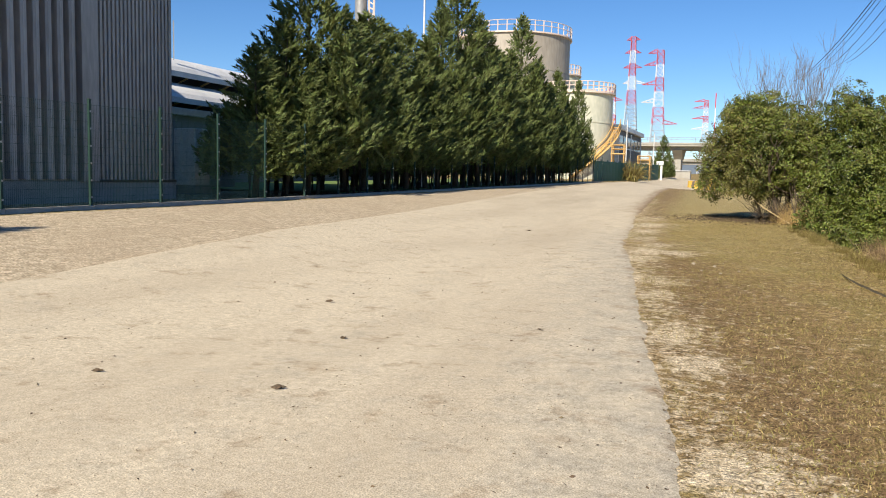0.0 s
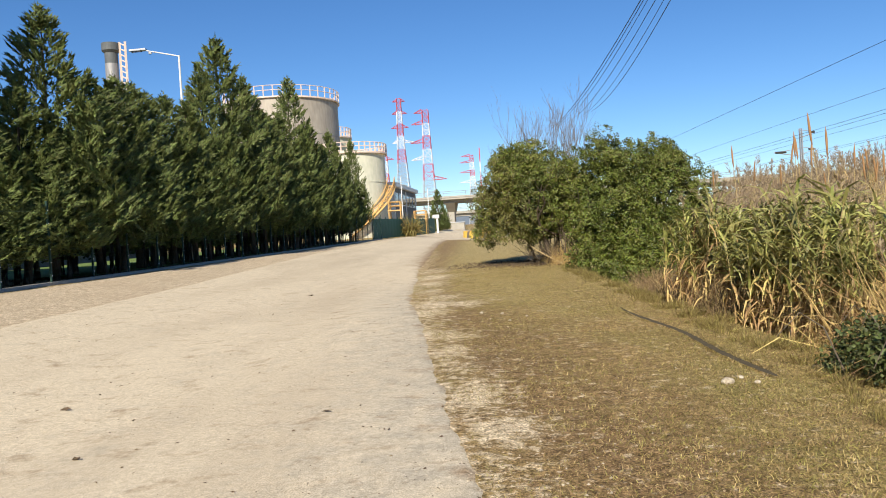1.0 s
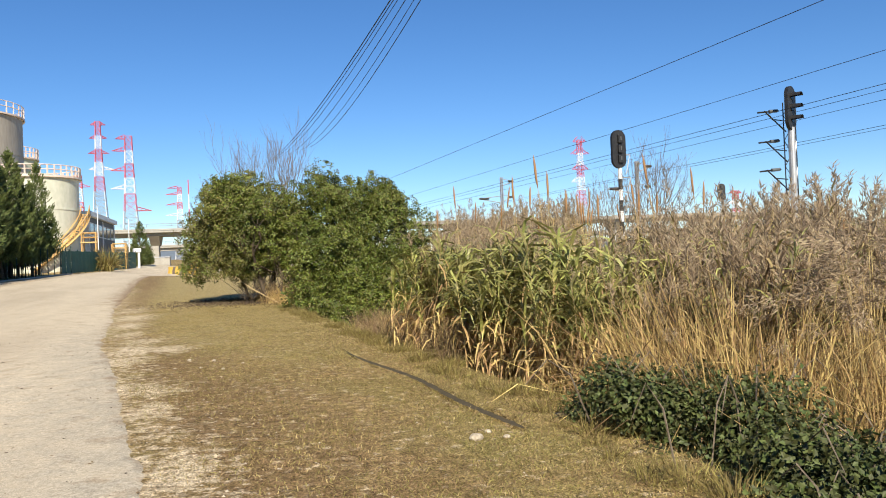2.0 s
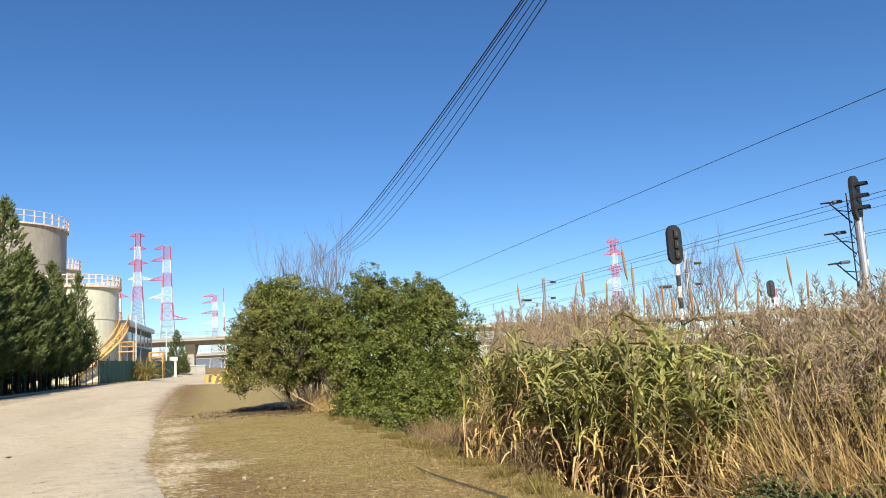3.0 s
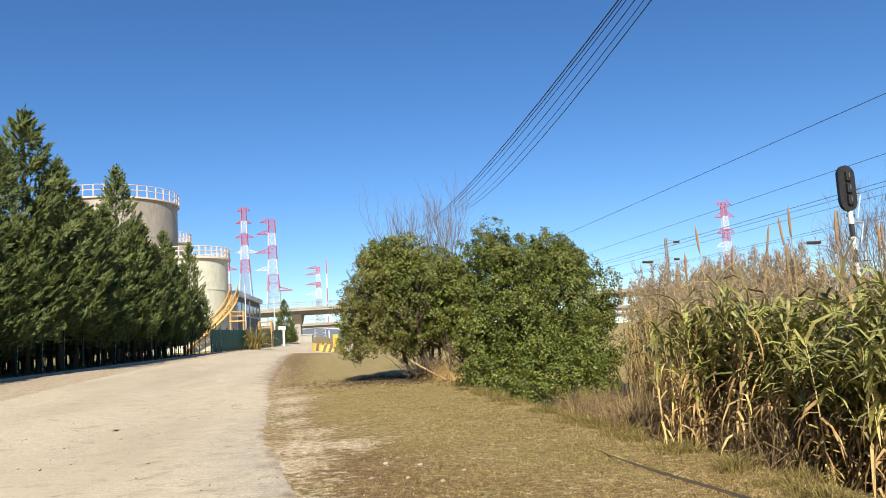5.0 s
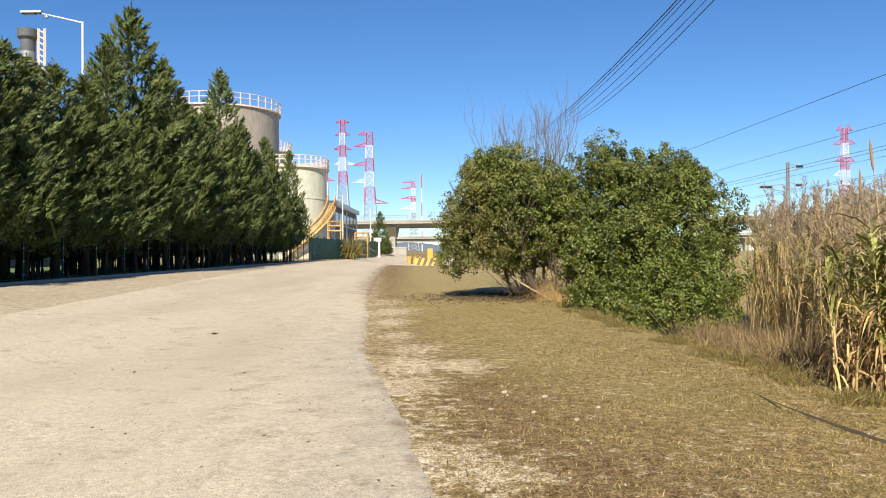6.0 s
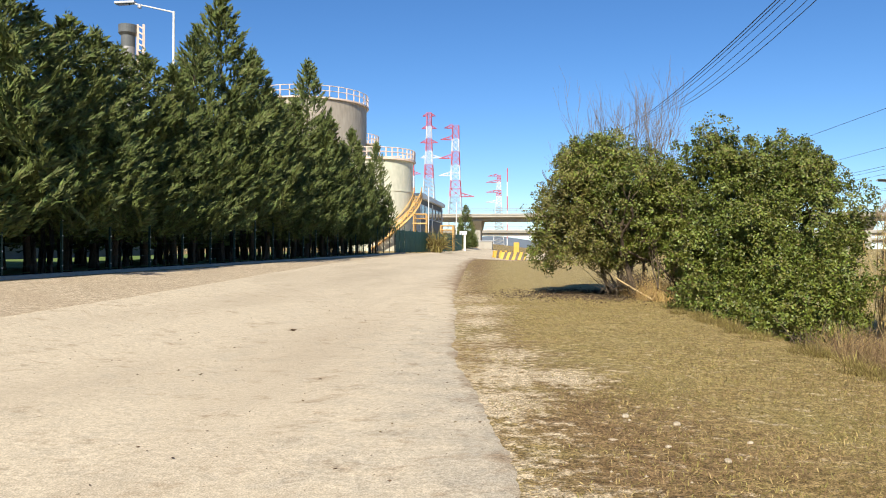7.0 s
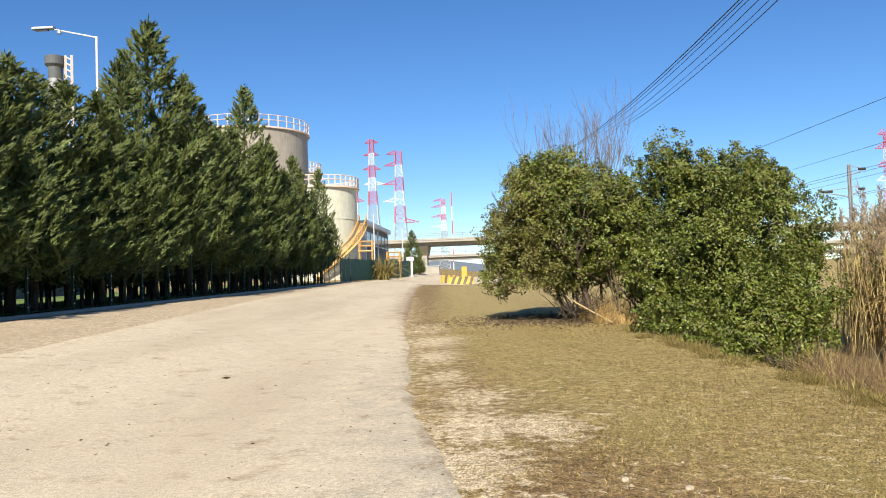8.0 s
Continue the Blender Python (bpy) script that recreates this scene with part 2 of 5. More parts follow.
def box(bm, x0, x1, y0, y1, z0, z1, bevel=0.0):
    m = Matrix.Translation(((x0 + x1) / 2, (y0 + y1) / 2, (z0 + z1) / 2)) @ Matrix.Diagonal((x1 - x0, y1 - y0, z1 - z0, 1))
    r = bmesh.ops.create_cube(bm, size=1, matrix=m)
    if bevel:
        es = list({e for v in r["verts"] for e in v.link_edges})
        bmesh.ops.bevel(bm, geom=es, offset=bevel, segments=2, affect='EDGES', profile=0.5)


def beam(bm, a, b, r, sides=4, r2=None):
    """A straight bar from a to b."""
    a, b = Vector(a), Vector(b)
    d = b - a
    m = Matrix.Translation((a + b) / 2) @ d.to_track_quat('Z', 'Y').to_matrix().to_4x4()
    bmesh.ops.create_cone(bm, cap_ends=True, segments=sides, radius1=r, radius2=r if r2 is None else r2, depth=d.length, matrix=m)


def tube(bm, pts, radii, sides=6):
    """A bent, tapering tube through the points."""
    rings = []
    for i, p in enumerate(pts):
        p = Vector(p)
        d = (Vector(pts[min(i + 1, len(pts) - 1)]) - Vector(pts[max(i - 1, 0)])).normalized()
        q = d.to_track_quat('Z', 'Y')
        rings.append([bm.verts.new(p + q @ Vector((math.cos(k * 2 * math.pi / sides), math.sin(k * 2 * math.pi / sides), 0)) * radii[i]) for k in range(sides)])
    for a, b in zip(rings, rings[1:]):
        for k in range(sides):
            bm.faces.new((a[k], a[(k + 1) % sides], b[(k + 1) % sides], b[k]))
    bm.faces.new(rings[-1])
    bm.faces.new(list(reversed(rings[0])))


def unit(v):
    return v / np.maximum(np.linalg.norm(v, axis=1, keepdims=True), 1e-9)


def leaf_cloud(name, pos, direc, length, width, material, rng, parent=None, label="", facing=False, outs=None):
    """Small pointed leaves, one at each position, along its direction; facing: their upper side turned that way instead."""
    n = len(pos)
    d = unit(direc)
    if facing:
        out = d
        d = unit(unit(np.cross(out, rng.normal(size=(n, 3)))) + out * rng.uniform(-0.2, 0.7, (n, 1)))
        s = unit(np.cross(d, out))
    elif outs is not None:
        s = unit(np.cross(d, unit(outs) + rng.normal(scale=0.35, size=(n, 3))))
    else:
        s = unit(np.cross(d, rng.normal(size=(n, 3))))
    nn = -np.cross(d, s)
    L = (length * rng.uniform(0.65, 1.25, n))[:, None]
    W = (width * rng.uniform(0.7, 1.2, n))[:, None]
    v = np.empty((n, 4, 3))
    v[:, 0] = pos
    v[:, 1] = pos + d * L * 0.45 + s * W * 0.5 + nn * W * 0.12
    v[:, 2] = pos + d * L
    v[:, 3] = pos + d * L * 0.45 - s * W * 0.5 + nn * W * 0.12
    return mesh_ob(name, v.reshape(-1, 3), np.arange(n * 4).reshape(n, 4), material, parent, label)


def blades(name, base, direc, droop, length, width, material, rng, parent=None, label="", seg=3):
    """Long narrow blades that arch over under their weight."""
    n = len(base)
    d = unit(direc)
    s = unit(np.cross(d, np.array([[0, 0, 1.0]])) + rng.normal(scale=0.25, size=(n, 3)))
    L = length[:, None]
    v = np.empty((n, 2 * seg + 1, 3))
    p = base.copy()
    for k in range(seg):
        w = width * (1.0, 0.95, 0.6, 0.4)[k]
        v[:, 2 * k], v[:, 2 * k + 1] = p - s * w / 2, p + s * w / 2
        p = p + d * L / seg
        d = unit(d + np.array([[0, 0, -1.0]]) * droop[:, None])
    v[:, 2 * seg] = p
    m = 2 * seg + 1
    faces = []
    for i in range(n):
        o = i * m
        for k in range(seg - 1):
            faces.append((o + 2 * k, o + 2 * k + 1, o + 2 * k + 3, o + 2 * k + 2))
        faces.append((o + 2 * seg - 2, o + 2 * seg - 1, o + 2 * seg))
    return mesh_ob(name, v.reshape(-1, 3), faces, material, parent, label)


# ---- ground ----
def smooth01(u):
    u = np.clip(u, 0, 1)
    return u * u * (3 - 2 * u)


EDGE_Y = [-30, 3, 5.9, 8.3, 10.4, 12.7, 16.5, 19.4, 22, 25.7, 34.5, 51, 75, 92, 99, 112, 150]
EDGE_X = [2.6, 0.8, 0.22, -0.18, -0.58, -0.92, -1.55, -2.12, -2.56, -2.95, -4.0, -5.45, -7.4, -8.2, -6.5, 2.0, 30]
LEFT_Y = [-30, 7, 10, 16, 24, 29, 37, 48, 60, 100, 150]
LEFT_X = [-7.6, -8.3, -8.8, -9.6, -10.05, -10.4, -11.1, -11.9, -12.4, -13.2, -14]
BANK_Y = [-30, 7, 9, 11, 14, 18, 21, 24, 30, 36, 60, 110]
BANK_X = [3.4, 3.2, 3.45, 3.5, 3.2, 2.95, 2.6, 2.35, 1.9, 1.7, 1.5, 4.0]
FENCE_X = -14.7


def h(x, y):
    """The lie of the land."""
    x, y = np.asarray(x, float), np.asarray(y, float)
    z = 0.02 + 0.0075 * np.clip(y - 8, 0, 97) + 0.02 * np.clip(y - 105, 0, 110)
    z = z + (0.71 + 0.004 * np.clip(y - 22, 0, 60)) * smooth01((-4.6 - x) / 9.6)
    bank = np.interp(y, BANK_Y, BANK_X)
    z = z - 0.9 * smooth01((x - bank - 0.1) / 2.2) * (1 - smooth01((y - 60) / 50)) + 1.2 * smooth01((x - 11) / 4) * (1 - smooth01((y - 120) / 50))
    return z


def wobble(x, y, s, amp):
    x, y = np.asarray(x, float), np.asarray(y, float)
    return amp * (np.sin(x * 1.7 * s + 3 * np.sin(y * 0.6 * s)) * 0.5 + np.sin(y * 2.3 * s + 1.3 + 2 * np.sin(x * 0.9 * s)) * 0.5)


def sheet(name, xs, ys, zf, material, parent=None):
    X, Y = np.meshgrid(xs, ys)
    return grid_mesh(name, X, Y, zf(X, Y), material, parent)


def grid_mesh(name, X, Y, Z, material, parent=None):
    ny, nx = X.shape
    v = np.stack([X, Y, Z], -1).reshape(-1, 3)
    i = np.arange(ny * nx).reshape(ny, nx)
    f = np.stack([i[:-1, :-1], i[:-1, 1:], i[1:, 1:], i[1:, :-1]], -1).reshape(-1, 4)
    return mesh_ob(name, v, f, material, parent, smooth=True)


def gully_x(y):
    return 2.86 - 0.065 * (y - 10.2) - 0.006 * (y - 10.2) ** 2 + 0.04 * np.sin(y * 1.5)


def ground_z(x, y):
    z = h(x, y) + wobble(x, y, 1.0, 0.012) + wobble(x, y, 4.0, 0.006)
    right = np.interp(y, EDGE_Y, EDGE_X)
    under = smooth01((right - 0.15 - x) / 0.15) * smooth01((160 - y) / 5)
    # a narrow washed-out gully in the verge
    gx = gully_x(y)
    gully = np.exp(-((x - gx) / 0.075) ** 4) * smooth01((y - 10.0) / 0.6) * smooth01((17.2 - y) / 3.0)
    return z - 0.05 * under - 0.4 * gully


gxs = np.concatenate([[-2600, -1200, -500, -200, -90, -50, -32], np.arange(-24, -3, 0.6), np.arange(-3, 2.0, 0.12), np.arange(2.0, 3.2, 0.04), np.arange(3.2, 7, 0.16), np.arange(7, 26, 0.8), [32, 50, 90, 200, 500, 1200, 2600]])
gys = np.concatenate([[-2600, -800, -200, -60, -25], np.arange(-12, 3, 0.8), np.arange(3, 26, 0.12), np.arange(26, 60, 0.4), np.arange(60, 170, 3), [190, 220, 300, 500, 1000, 2600]])
def layer_on(ob, name, values):
    """Writes how far a cover (sand, straw, soil) lies over each corner of a mesh."""
    ob.data.attributes.new(name, 'FLOAT', 'POINT').data.foreach_set("value", np.asarray(values, np.float32).ravel())


SAND_SPOTS = ((0.55, 5.45, 0.42, 0.55), (0.1, 8.3, 0.3, 0.5), (-0.2, 9.8, 0.28, 0.7), (-0.75, 12.6, 0.25, 0.5), (-1.15, 14.5, 0.35, 0.6), (-0.85, 14.0, 0.35, 0.5),
              (-1.7, 17.8, 0.4, 0.9), (-1.75, 19.6, 0.45, 1.0), (-1.0, 19.4, 0.42, 0.6), (-1.75, 21.3, 0.4, 0.7), (-2.2, 23.3, 0.3, 0.8), (-2.55, 26.2, 0.45, 1.2), (-2.75, 29.6, 0.6, 1.6), (-3.3, 33.5, 0.5, 1.6))


def ground_covers(ob):
    co = np.empty(len(ob.data.vertices) * 3, np.float32)
    ob.data.vertices.foreach_get("co", co)
    x, y = co[0::3].astype(float), co[1::3].astype(float)
    e, b = np.interp(y, EDGE_Y, EDGE_X), np.interp(y, BANK_Y, BANK_X)
    d = x - e
    sand = 0.36 * np.exp(-(np.maximum(d - 0.05, 0) / 0.4) ** 2) * (y < 60)
    for cx, cy, rx, ry in SAND_SPOTS:
        sand = np.maximum(sand, 0.92 * np.exp(-0.7 * ((x - cx) / rx) ** 2 - 0.7 * ((y - cy) / ry) ** 2))
    layer_on(ob, "sand", sand)
    near = np.clip((24 - y) / 10, 0, 1)
    layer_on(ob, "brown", np.clip(1 - np.abs(d - 0.75 - 0.25 * near) / (0.9 + 1.0 * near), 0, 1) * (0.46 + 0.46 * near) + 0.45 * np.exp(-((y - 72) / 28) ** 2) * (d < 2.2) * (d > 0))
    layer_on(ob, "straw", 0.2 + 0.75 * smooth01((y - 13) / 12) * smooth01((d - 0.3) / 1.2))


ground = tagged(sheet("ground", gxs, gys, ground_z, M_EARTH), "brown-green dry grassy ground sloping into a ditch", "ground", kind="structure")
ground_covers(ground)


def strip(name, left, right, y0, y1, step, nx, lift, material, jag=0.0, jag_left=0.0):
    ys = np.arange(y0, y1, step)
    L = left(ys) + wobble(ys, ys * 0.3, 1.1, jag_left) + wobble(ys, ys * 2.0, 5.0, jag_left * 0.5)
    R = right(ys) + wobble(ys, ys * 0.7, 1.3, jag) + wobble(ys, ys * 3.1, 6.0, jag * 0.6)
    u = np.linspace(0, 1, nx)[None, :]
    X = L[:, None] * (1 - u) + R[:, None] * u
    Y = np.repeat(ys[:, None], nx, 1)
    Z = h(X, Y) + lift + wobble(X, Y, 0.8, 0.003)
    Z[:, -1] -= 0.05
    Z[:, 0] -= 0.05
    return grid_mesh(name, X, Y, Z, material)


road = tagged(strip("road", lambda y: np.interp(y, LEFT_Y, LEFT_X), lambda y: np.interp(y, EDGE_Y, EDGE_X), -12, 146, 0.1, 60, 0.014, M_ROAD, 0.035, 0.03), "pale dusty worn asphalt road with ragged edge", "road", kind="structure")


def road_covers(ob):
    co = np.empty(len(ob.data.vertices) * 3, np.float32)
    ob.data.vertices.foreach_get("co", co)
    x, y = co[0::3].astype(float), co[1::3].astype(float)
    d = np.interp(y, EDGE_Y, EDGE_X) - x
    layer_on(ob, "worn", 0.62 * (1 - smooth01((d - 0.3) / 2.0)) * (1 - smooth01((y - 18) / 14)) + 0.12 * np.exp(-((d - 3.4) / 0.5) ** 2))
    layer_on(ob, "soil", 0.7 * (1 - smooth01(d / 1.3)) * smooth01((y - 30) / 14) + 0.35 * (1 - smooth01(d / 0.3)))


road_covers(road)
shoulder = tagged(strip("gravel_shoulder", lambda y: np.full_like(y, FENCE_X + 1.0), lambda y: np.interp(y, LEFT_Y, LEFT_X) + 0.5, -12, 112, 0.25, 24, 0.004, M_GRAVEL, 0.0), "brownish gravel shoulder along the fence", "shoulder", kind="structure")

# ---- green mesh fence on the left ----
def fence_run():
    ys = [13.1 + 2.5 * k for k in range(-3, 30)]
    bm = bmesh.new()
    box(bm, -0.006, 0.006, -0.02, 0.02, -0.02, 0.02)
    clip_mesh = bpy.data.meshes.new("clip")
    bm.to_mesh(clip_mesh)
    bm.free()
    clip_mesh.materials.append(M_GALV)
    f = thing("mesh_fence", FENCE_X, ys[0], 0, "dark green welded mesh fence with square posts", "fence", rz=0)
    for i, y in enumerate(ys):
        z = float(h(FENCE_X, y))
        bm = bmesh.new()
        box(bm, -0.03, 0.03, y - ys[0] - 0.03, y - ys[0] + 0.03, z - 0.1, z + 2.62)
        box(bm, -0.036, 0.036, y - ys[0] - 0.036, y - ys[0] + 0.036, z + 2.62, z + 2.65)
        p = part("post", bm, M_GREENPAINT, f)
        for k in range(6):
            zz = z + 0.25 + k * 0.42
            c = new("clip", clip_mesh)
            c.parent = p
            c.location = (0.036, y - ys[0], zz)
        if i < len(ys) - 1:
            z2 = float(h(FENCE_X, ys[i + 1]))
            bm = bmesh.new()
            n = 13
            for k in range(n):
                zz = 0.06 + 2.44 * k / (n - 1)
                beam(bm, (0.035, y - ys[0] + 0.03, z + zz), (0.035, y - ys[0] + 2.47, z2 + zz), 0.0032, 3)
            for k in range(1, 49):
                u = k / 49
                yy = y - ys[0] + 2.5 * u
                zb = z + (z2 - z) * u
                if i < 7:
                    beam(bm, (0.029, yy, zb + 0.05), (0.029, yy, zb + 2.52), 0.003, 3)
            part("mesh_panel", bm, M_GREENPAINT, f)
    for i in range(len(ys) - 1):
        z, z2 = float(h(FENCE_X, ys[i])), float(h(FENCE_X, ys[i + 1]))
        y0, y1 = ys[i] - ys[0] + 0.006, ys[i + 1] - ys[0] - 0.006
        bm = bmesh.new()
        vs = [bm.verts.new(c) for c in ((-0.12, y0, z - 0.2), (0.12, y0, z - 0.2), (0.12, y0, z + 0.05), (-0.12, y0, z + 0.05), (-0.12, y1, z2 - 0.2), (0.12, y1, z2 - 0.2), (0.12, y1, z2 + 0.05), (-0.12, y1, z2 + 0.05))]
        for q in ((0, 1, 5, 4), (1, 2, 6, 5), (2, 3, 7, 6), (3, 0, 4, 7), (0, 3, 2, 1), (4, 5, 6, 7)):
            bm.faces.new([vs[k] for k in q])
        part("kerb", bm, M_CONC, f, "low weathered concrete kerb")


fence_run()

# ---- dark clad building behind the fence ----
def clad_building():
    b = thing("clad_building", -17.6, 0, 0.7, "tall dark grey ribbed metal clad industrial building", "building")
    yc = 22.3
    bm = bmesh.new()
    box(bm, -20, -0.25, -40, yc - 0.02, 0.65, 16)
    part("wall", bm, M_STEEL_DARK, b)
    bm = bmesh.new()
    box(bm, -20.1, -0.12, -40, yc + 0.02, -0.5, 0.66, 0.01)
    part("plinth", bm, M_PLINTH, b)
    bm = bmesh.new()
    box(bm, -0.26, -0.02, yc - 4.05, yc - 3.45, 0.66, 16, 0.01)
    part("pilaster", bm, M_STEEL_DARK, b)
    y = yc - 4.2
    while y > -14:
        bm = bmesh.new()
        prof = [(-0.13, -0.25), (-0.1, -0.06), (-0.05, 0.0), (0.05, 0.0), (0.1, -0.06), (0.13, -0.25)]
        lo = [bm.verts.new((px, y - 0.16 + py, 0.72)) for py, px in prof]
        hi = [bm.verts.new((px, y - 0.16 + py, 16)) for py, px in prof]
        for k in range(5):
            bm.faces.new((lo[k], hi[k], hi[k + 1], lo[k + 1]))
        bm.faces.new(lo)
        part("rib", bm, M_STEEL_DARK, b)
        y -= 0.40
    y = yc - 3.44
    while y < yc - 0.16:
        bm = bmesh.new()
        prof = [(0.0, -0.25), (0.02, -0.12), (0.11, -0.12), (0.13, -0.25)]
        lo = [bm.verts.new((px, y + py, 0.70)) for py, px in prof]
        hi = [bm.verts.new((px, y + py, 16)) for py, px in prof]
        for k in range(3):
            bm.faces.new((lo[k], lo[k + 1], hi[k + 1], hi[k]))
        part("narrow_rib", bm, M_STEEL_DARK, b)
        y += 0.165
    bm = bmesh.new()
    box(bm, -0.26, -0.09, yc - 3.45, yc, 0.64, 0.72)
    part("drip_flashing", bm, M_DARK, b)


clad_building()

# ---- cypress hedge ----
def slivers(name, pos, direc, normal, length, width, material, rng, parent, label=""):
    """Small pointed scales, each lying in the plane given by its normal."""
    n = len(pos)
    d = unit(direc)
    s = unit(np.cross(d, normal))
    L = (length * rng.uniform(0.6, 1.3, n))[:, None]
    W = (width * rng.uniform(0.7, 1.2, n))[:, None]
    v = np.empty((n, 3, 3))
    v[:, 0], v[:, 1], v[:, 2] = pos - s * W * 0.5, pos + s * W * 0.5, pos + d * L
    return tagged(mesh_ob(name, v.reshape(-1, 3), np.arange(n * 3).reshape(n, 3), material, parent, label), kind="stuff")


def cypress(seed, H, R, n_branch, per, label, leaf=0.2):
    """A cypress of several ragged spires, each hung with flat feathery sprays that sweep out and up."""
    rng = np.random.default_rng(seed)
    t = thing("cypress_tree", 0, 0, 0, label, "tree", "cypress hedge")
    bm = bmesh.new()
    pts = [(0.06 * math.sin(k * 1.3 + seed), 0.06 * math.cos(k * 1.7), -0.2 + (H * 0.93) * k / 6) for k in range(7)]
    tube(bm, pts, [0.16, 0.14, 0.12, 0.09, 0.07, 0.045, 0.015], 7)
    part("trunk", bm, M_BARK, t, smooth=True)
    for k in range(4):
        a = rng.uniform(0, 6.28)
        q = rng.uniform(0.35, 0.95)
        bm = bmesh.new()
        tube(bm, [(q * math.cos(a), q * math.sin(a), -0.2), (q * 1.05 * math.cos(a), q * 1.05 * math.sin(a), 1.2), (q * 0.8 * math.cos(a), q * 0.8 * math.sin(a), 3.2)], [0.09, 0.07, 0.04], 6)
        part("stem", bm, M_BARK, t, smooth=True)
    P, D, N = [], [], []
    up = np.array([0, 0, 1.0])
    spires = [(0.0, 0.0, 0.2 * H, 0.8 * H, R, n_branch)]
    for k in range(9):
        a = rng.uniform(0, 2 * math.pi)
        q = rng.uniform(0.35, 0.7) * R
        top = H * (0.86 - 0.42 * q / R) * rng.uniform(0.6, 1.08)
        zb = H * rng.uniform(0.17, 0.24)
        spires.append((q * math.cos(a), q * math.sin(a), zb, top - zb, R * rng.uniform(0.42, 0.6), n_branch // 6))
    for sx, sy, zb, hh, rad, nb in spires:
        for b in range(nb):
            u = rng.uniform(0, 1) ** 1.1
            a = rng.uniform(0, 2 * math.pi)
            prof = (1 - u) ** 0.72 * (0.72 + 0.28 * min(1, u * 6)) + 0.03
            r = rad * prof * rng.uniform(0.6, 1.22)
            out = np.array([math.cos(a), math.sin(a), 0])
            side = np.array([-math.sin(a), math.cos(a), 0])
            length = 0.35 + 0.75 * rng.uniform(0.6, 1.2) * prof ** 0.5
            axis = unit((out * rng.uniform(0.5, 1.0) + up * rng.uniform(0.45, 1.1) + side * rng.normal(scale=0.35))[None])[0]
            tip = np.array([sx, sy, zb + hh * u]) + out * r
            plane = unit((out * rng.uniform(0.1, 0.7) + up * rng.uniform(0.2, 0.8) + side * rng.normal(scale=0.7))[None])[0]
            lat = np.cross(axis, plane)
            m = max(10, int(per * (0.4 + 0.6 * prof)))
            w = rng.uniform(0, 1, m) ** 0.75
            fan = rng.normal(scale=0.5, size=m) * (1.08 - w)
            P.append(tip[None] - axis[None] * (length * (1 - w))[:, None] + lat[None] * (fan * length * 0.36)[:, None] + plane[None] * (rng.normal(scale=0.025, size=m) - 0.07 * np.abs(fan))[:, None])
            D.append(axis[None] + lat[None] * (1.1 * np.sign(fan) * np.abs(fan) ** 0.6)[:, None] + rng.normal(scale=0.22, size=(m, 3)))
            N.append(plane[None] + rng.normal(scale=0.28, size=(m, 3)))
        k = 26
        P.append(np.stack([sx + rng.normal(scale=0.05, size=k), sy + rng.normal(scale=0.05, size=k), zb + hh * rng.uniform(0.9, 1.02, k)], 1))
        D.append(np.stack([rng.normal(scale=0.35, size=k), rng.normal(scale=0.35, size=k), np.ones(k)], 1))
        N.append(rng.normal(size=(k, 3)))
    P, D, N = np.concatenate(P), np.concatenate(D), np.concatenate(N)
    # paler yellow-green sprays, more frequent in the upper part
    yel = rng.uniform(size=len(P)) < (0.04 + 0.1 * (P[:, 2] > 0.6 * H))
    slivers("foliage", P[~yel], D[~yel], N[~yel], leaf, leaf * 0.36, M_CYPRESS, rng, t)
    slivers("yellowed_foliage", P[yel], D[yel], N[yel], leaf * 0.9, leaf * 0.32, M_CYPRESS_Y, rng, t, "yellow-green sprays")
    return t


HEDGE_X = -16.4
HEDGE = [(25.3, 5.6, 0.75), (27.1, 6.8, 0.85), (29.1, 10.0, 1.05), (31.3, 7.9, 0.9), (33.2, 8.2, 0.9), (35.0, 8.2, 0.9), (36.7, 8.1, 0.9), (38.7, 8.3, 0.9), (40.4, 8.2, 0.85), (42.3, 10.0, 0.85), (45.8, 12.7, 1.2), (49.2, 11.0, 0.95), (51.4, 9.4, 0.95), (53.8, 9.4, 0.95), (56.6, 9.8, 1.0), (59.5, 12.8, 0.95), (61.8, 9.6, 0.9), (64.4, 10.0, 0.9), (67.2, 8.6, 0.8), (70.2, 10.0, 0.7), (73.4, 9.3, 0.66), (77.4, 8.0, 0.6), (81.4, 10.4, 0.62)]
protos = [cypress(s, 10.0, 2.7, 430, 56, "dark green cypress tree with dense upright sprays") for s in (11, 12, 13)]
rr = random.Random(4)
for i, (y, H, w) in enumerate(HEDGE):
    x = HEDGE_X + rr.uniform(-0.3, 0.3)
    k = H / 10.0
    m = pose(x, y, float(h(x, y)) - 0.05, 0, 0, rr.uniform(0, 360)) @ Matrix.Diagonal((w * 1.12, w * 1.12, k, 1))
    if i < 3:
        protos[i].matrix_basis = m
    else:
        copy_thing(protos[i % 3], m @ Matrix.Diagonal((1 / protos[i % 3].scale[0], 1 / protos[i % 3].scale[1], 1 / protos[i % 3].scale[2], 1)))

